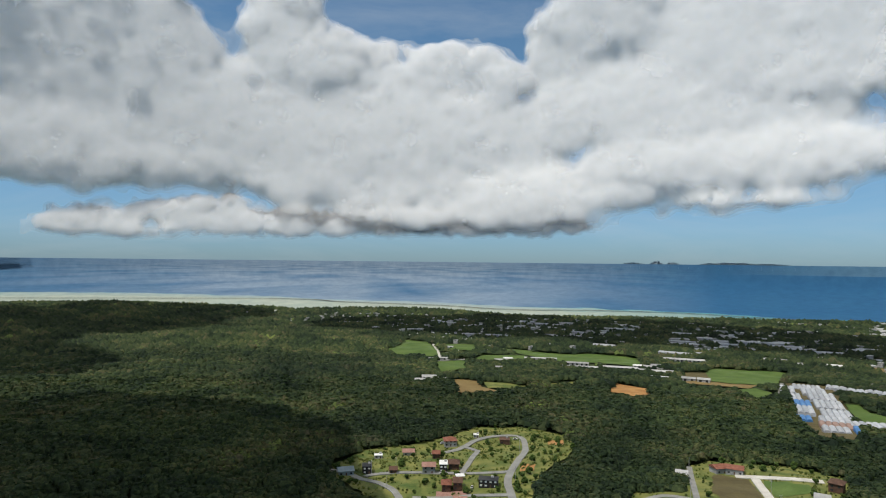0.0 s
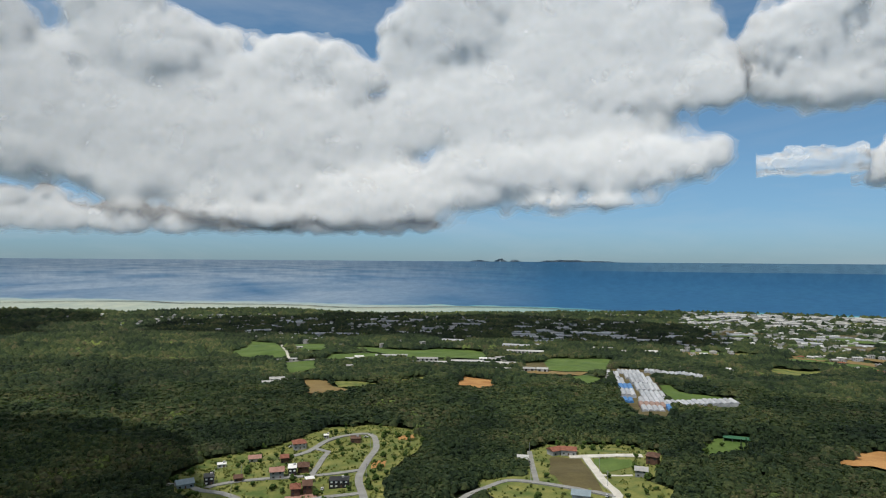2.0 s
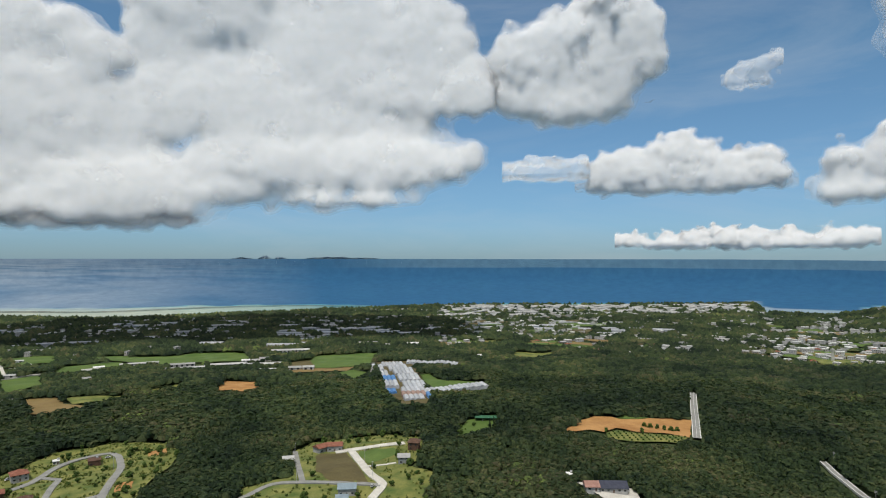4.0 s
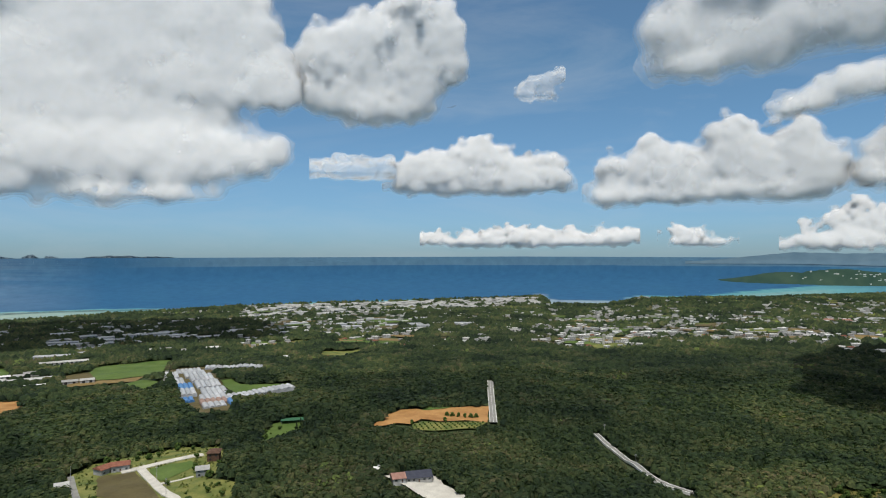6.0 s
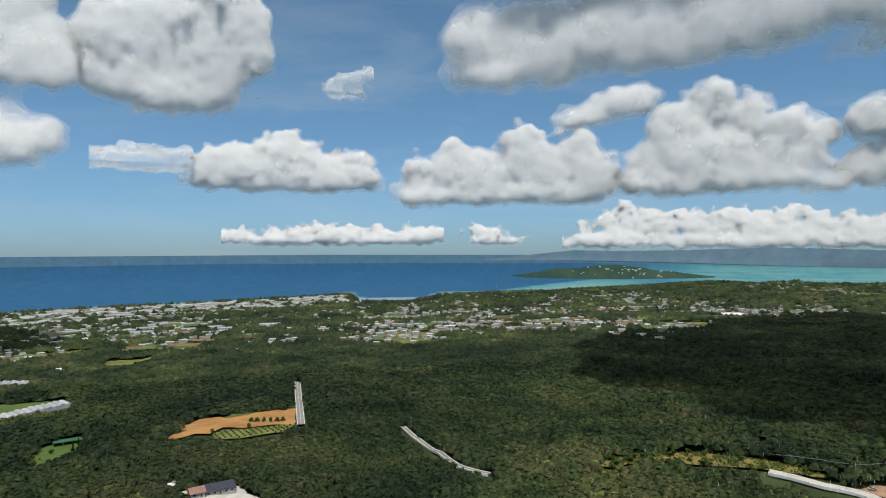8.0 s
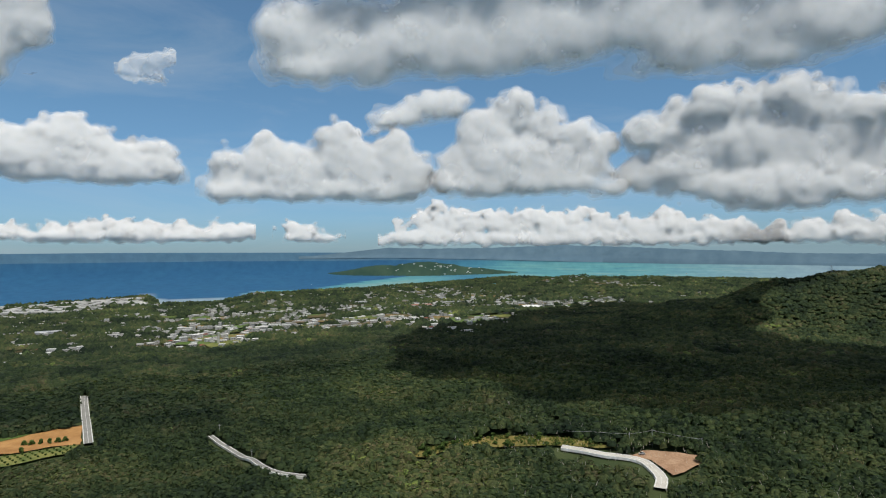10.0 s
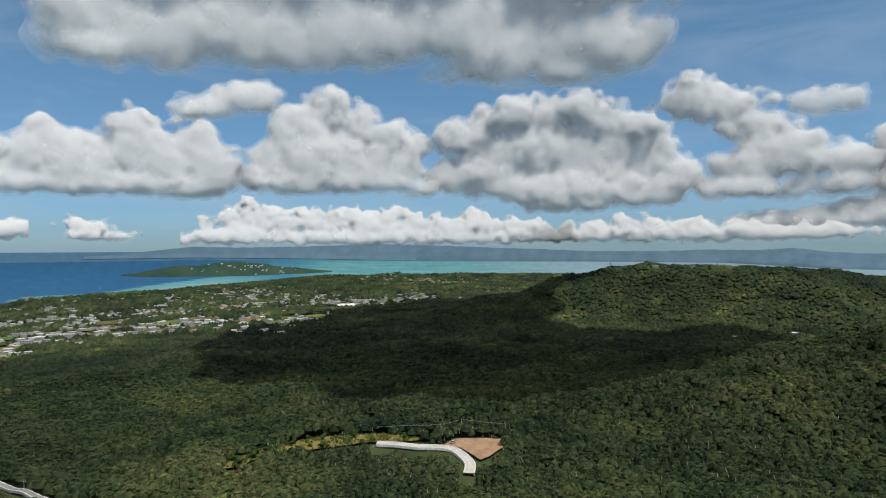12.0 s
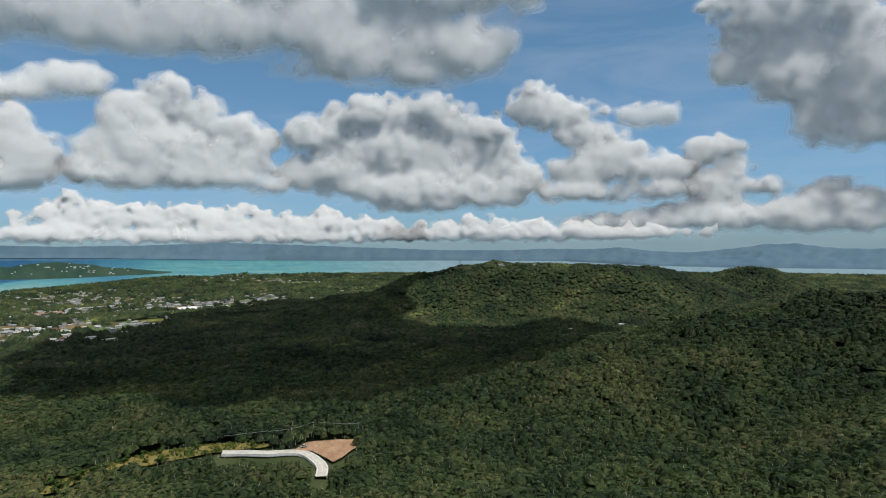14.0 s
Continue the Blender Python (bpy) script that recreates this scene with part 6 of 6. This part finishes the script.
first = pole(11)
for k, (x, y) in enumerate(((-38, 440), (54, 452), (68, 540), (-52, 468), (-34, 474), (216, 408), (205, 376), (161, 402), (187, 470), (430, 158), (513, 216), (434, -106), (436, -122), (425, -152))):
    stand(first if k == 0 else copy_thing(first, Matrix()), x, y, 30 * k)
span = np.array(((434, -60), (436, -122), (425, -152)), float)
wire = []
for a, b in zip(span[:-1], span[1:]):
    for t in np.linspace(0, 1, 9):
        q = a + (b - a) * t
        wire.append((q[0], q[1], float(height(*q)) + 10.6 - 5 * t * (1 - t)))
curve = bpy.data.curves.new("power_cable", "CURVE")
curve.dimensions, curve.bevel_depth = "3D", 0.07
line = curve.splines.new("POLY")
line.points.add(len(wire) - 1)
for p, c in zip(line.points, wire):
    p.co = (*c, 1)
curve.materials.append(M_STEEL)
tagged(new("power_cable", curve), "slack power cable over the road bend", "cable")


def mast(tall, label):
    """A lattice mast: four legs, rungs and a platform."""
    top = tagged(new("radio_mast"), label, "mast", "masts on the ridge")
    for sx in (-1, 1):
        for sy in (-1, 1):
            bm = bmesh.new()
            bmesh.ops.create_cone(bm, cap_ends=True, segments=5, radius1=0.22, radius2=0.15, depth=tall + 4, matrix=Matrix.Translation((sx, sy, tall / 2 - 2)))
            part("leg", bm, M_STEEL, top)
    for z in np.arange(2, tall, 3.0):
        part("rung", box(-1.1, 1.1, -1.1, 1.1, z, z + 0.2), M_STEEL, top)
    part("platform", box(-1.6, 1.6, -1.6, 1.6, tall - 2, tall - 1.6), M_PAINT, top)
    return top


for az, r, tall in ((119.2, 1500, 20), (124.6, 1490, 26), (128.0, 1480, 22), (131.3, 1480, 14)):
    x, y = polar(az, r)
    stand(mast(tall, "grey lattice radio mast on the wooded ridge"), float(x), float(y), 20)
for az, r, w in ((123.0, 1480, 14), (126.0, 1480, 11), (133.8, 1190, 16), (129.3, 1130, 12)):
    x, y = polar(az, r)
    stand(house(w, 9, 9, "flat", M_PAINT, M_WALL, "white service building among the hilltop trees", "building"), float(x), float(y), -az)

net = tagged(new("net_house"), "green shade-net house on the lawn", "net house")
part("net_roof", box(-11, 11, -5, 5, 2.2, 2.5), M_GREENNET, net)
for x in (-10.5, -3.5, 3.5, 10.5):
    for y in (-4.6, 4.6):
        part("post", box(x - 0.08, x + 0.08, y - 0.08, y + 0.08, -1.5, 2.2), M_STEEL, net)
stand(net, 384, 474, -38)

# white awning and brick forecourt between the brown houses of the estate
awning = tagged(new("awning"), "white canvas awning on thin posts", "awning")
part("canvas", pitched(6.5, 6, 3.0, 0.9, 0.1, 1.5), M_PAINT, awning)
for x in (-3, 3):
    for y in (-2.8, 2.8):
        part("post", box(x - 0.06, x + 0.06, y - 0.06, y + 0.06, -1, 2.8), M_STEEL, awning)
stand(awning, 14, 456, 10)
draped("forecourt", ((-4, 404), (18, 404), (18, 434), (-3, 434)), M_PINKROOF, 0.8, "reddish brick-paved forecourt", "forecourt", 6, False)

# ---- brush on the cleared soil, the grass strip above it, a windbreak by the net house ----
draped("grass", ((491, 403), (514, 406), (536, 393), (531, 384), (510, 388), (494, 396)), M_LUSH, 1.0, "green strip of grass on the cleared soil", "field", 6)
brush = garden_tree(4.2, 3.0, 77, "dark brushwood standing on the cleared soil")
for k, (x, y) in enumerate(((490, 370), (491, 364), (494, 358), (495, 351), (498, 346), (502, 343), (439, 372), (468, 356))):
    stand(brush if k == 0 else copy_thing(brush, Matrix()), x, y, 47 * k)


def windbreak_tree(tall, seed):
    """A tall narrow evergreen: straight trunk, tapering crown of many ragged clumps."""
    rng = np.random.default_rng(seed)
    top = tagged(new("windbreak_tree"), "tall dark evergreen tree beside the net house", "tree", "windbreak trees")
    bm = bmesh.new()
    bmesh.ops.create_cone(bm, cap_ends=True, segments=7, radius1=0.26, radius2=0.06, depth=tall, matrix=Matrix.Translation((0, 0, tall / 2 - 0.5)))
    part("trunk", bm, M_BARK, top)
    bm = bmesh.new()
    for k in range(26):
        h = 0.12 + 0.86 * k / 26
        a, q = rng.uniform(0, 6.28), (1.05 - h) * 0.13 * tall
        made = bmesh.ops.create_icosphere(bm, subdivisions=1, radius=q * rng.uniform(0.5, 0.8) + 0.25, matrix=Matrix.Translation((0.6 * q * math.cos(a), 0.6 * q * math.sin(a), h * tall)))
        for v in made["verts"]:
            v.co += Vector(rng.uniform(-0.3, 0.3, 3))
    part("crown", bm, M_WOODS, top)
    return top


for k, (x, y) in enumerate(((366, 446), (368, 443), (367, 439), (369, 436), (370, 432), (373, 433))):
    stand(windbreak_tree((13, 15, 12, 14, 11, 9)[k], 90 + k), x, y, 60 * k)


# ---- landmarks of the plain: water tower, brick-red halls, white halls, a boat ----
def ring(r0, r1, z0, z1, sides=16):
    bm = bmesh.new()
    bmesh.ops.create_cone(bm, cap_ends=True, segments=sides, radius1=r0, radius2=r1, depth=z1 - z0, matrix=Matrix.Translation((0, 0, (z0 + z1) / 2)))
    return bm


tower = tagged(new("water_tower"), "pale concrete water tower among the village trees", "water tower")
part("shaft", ring(3.0, 2.6, -3, 19), M_CONCRETE, tower)
part("tank", ring(3.6, 4.2, 19, 23), M_CONCRETE, tower)
part("tank_roof", ring(4.3, 0.6, 23, 24.2), M_GREYROOF, tower)
part("ladder", box(-0.35, 0.35, -3.1, -2.9, 0, 19), M_STEEL, tower)
stand(tower, 1295, 546, 0)
for x, y, w, d, h, yaw, kind, roof_m, label in ((2204, 210, 34, 16, 7, 80, "hip", M_PINKROOF, "long building with a brick-red hipped roof"), (2213, 172, 40, 16, 9, 84, "hip", M_PINKROOF, "large brick-red roofed hall in the village"),
                                                (2196, 126, 46, 14, 6, 88, "flat", M_GREYROOF, "long pale flat-roofed school building"), (1984, -176, 56, 26, 8, 70, "gable", M_PAINT, "large white hall with a sheet roof"),
                                                (1954, -147, 36, 20, 7, 72, "gable", M_PAINT, "white workshop hall in the town"), (1872, -104, 30, 16, 6, 75, "flat", M_PAINT, "white flat-roofed store building")):
    stand(house(w, d, h, kind, roof_m, M_WALL, label, "building"), x, y, -yaw)
boat = tagged(new("boat"), "small white motor boat on the open water", "boat")
bm = bmesh.new()
deck = [bm.verts.new(v) for v in ((-6, -1.8, 1.4), (3, -2, 1.5), (7, 0, 2.0), (3, 2, 1.5), (-6, 1.8, 1.4))]
keel = [bm.verts.new(v) for v in ((-5.6, -1.2, -0.4), (3, -1.3, -0.4), (5.6, 0, -0.2), (3, 1.3, -0.4), (-5.6, 1.2, -0.4))]
bm.faces.new(deck), bm.faces.new(keel[::-1])
for i in range(5):
    bm.faces.new((deck[i], keel[i], keel[(i + 1) % 5], deck[(i + 1) % 5]))
part("hull", bm, M_PAINT, boat)
part("cabin", box(-3, 1.5, -1.2, 1.2, 1.4, 3.6), M_PAINT, boat)
part("windscreen", box(1.45, 1.6, -1.1, 1.1, 2.4, 3.3), M_GLASS, boat)
part("mast", ring(0.12, 0.06, 3.6, 8.0, 6), M_STEEL, boat)
bx, by = (float(q) for q in polar(75.1, 4640))
bk = float(drawn_in(4640) / 4640)
boat.matrix_basis = Matrix.LocRotScale(Vector(placed(bx, by, 0.4)), Euler((0, 0, radians(20))), Vector((bk, bk, bk)))

# ---- bare branches above the canopy ----
rng = np.random.default_rng(57)
n = 3000
az, r = rng.uniform(88, 157, n), np.sqrt(rng.uniform(190 ** 2, 640 ** 2, n))
x, y = polar(az, r)
z = height(x, y) + rng.uniform(2.6, 4.2, n) + np.clip(2.0 + 3.0 * wave(x, y, 75, 12) + 2.2 * wave(x, y, 31, 14), 0, 7) + 1.3 * wave(x, y, 17, 3) + 0.8 * wave(x, y, 10, 7)
vs, fs = [], []
for px, py, pz in zip(x, y, z):
    lean, turn, tall = rng.uniform(0, 0.9), rng.uniform(0, 6.28), rng.uniform(1.6, 3.4)
    dx, dy, w = lean * tall * math.cos(turn), lean * tall * math.sin(turn), 0.12
    base = len(vs)
    for k in range(3):
        a = 2.094 * k
        vs.append((px + w * math.cos(a), py + w * math.sin(a), pz))
    vs.append((px + dx, py + dy, pz + tall))
    fs += [(base, base + 1, base + 3), (base + 1, base + 2, base + 3), (base + 2, base, base + 3)]
tagged(new("bare_branches", mesh_of("bare_branches", vs, fs, M_BARE, False)), "pale bare branches standing out of the forest canopy", "branches", kind="stuff")

# ---- the reef edge, and fields between the villages ----
reef = smooth_line([polar(a, d) for a, d in ((-36, 4600), (-15, 4080), (-9, 3750), (0, 3480), (6, 3260), (14, 3330), (21, 3340), (29, 3240), (36, 3360))], 40)
v, f = ribbon(reef, -13, 13, 0, 0)
v[:, 2] = 4.0
tagged(new("reef_edge", mesh_of("reef_edge", placed(v[:, 0], v[:, 1], v[:, 2]), f, M_REEF, False)), "dark coral reef edge just awash", "reef", kind="structure")
for k, (x, y, w, h, yaw) in enumerate(village_fields):
    c, s = math.cos(radians(yaw)), math.sin(radians(yaw))
    draped("field", [(x + p * w * c - q * h * s, y + p * w * s + q * h * c) for p, q in ((-1, -1), (1, -1), (1, 1), (-1, 1))],
           (M_LUSH, M_GRASS, M_DRY, M_LUSH, M_OCHRE)[k % 5], 1.2, "small farm field between the village houses", "field", 30)
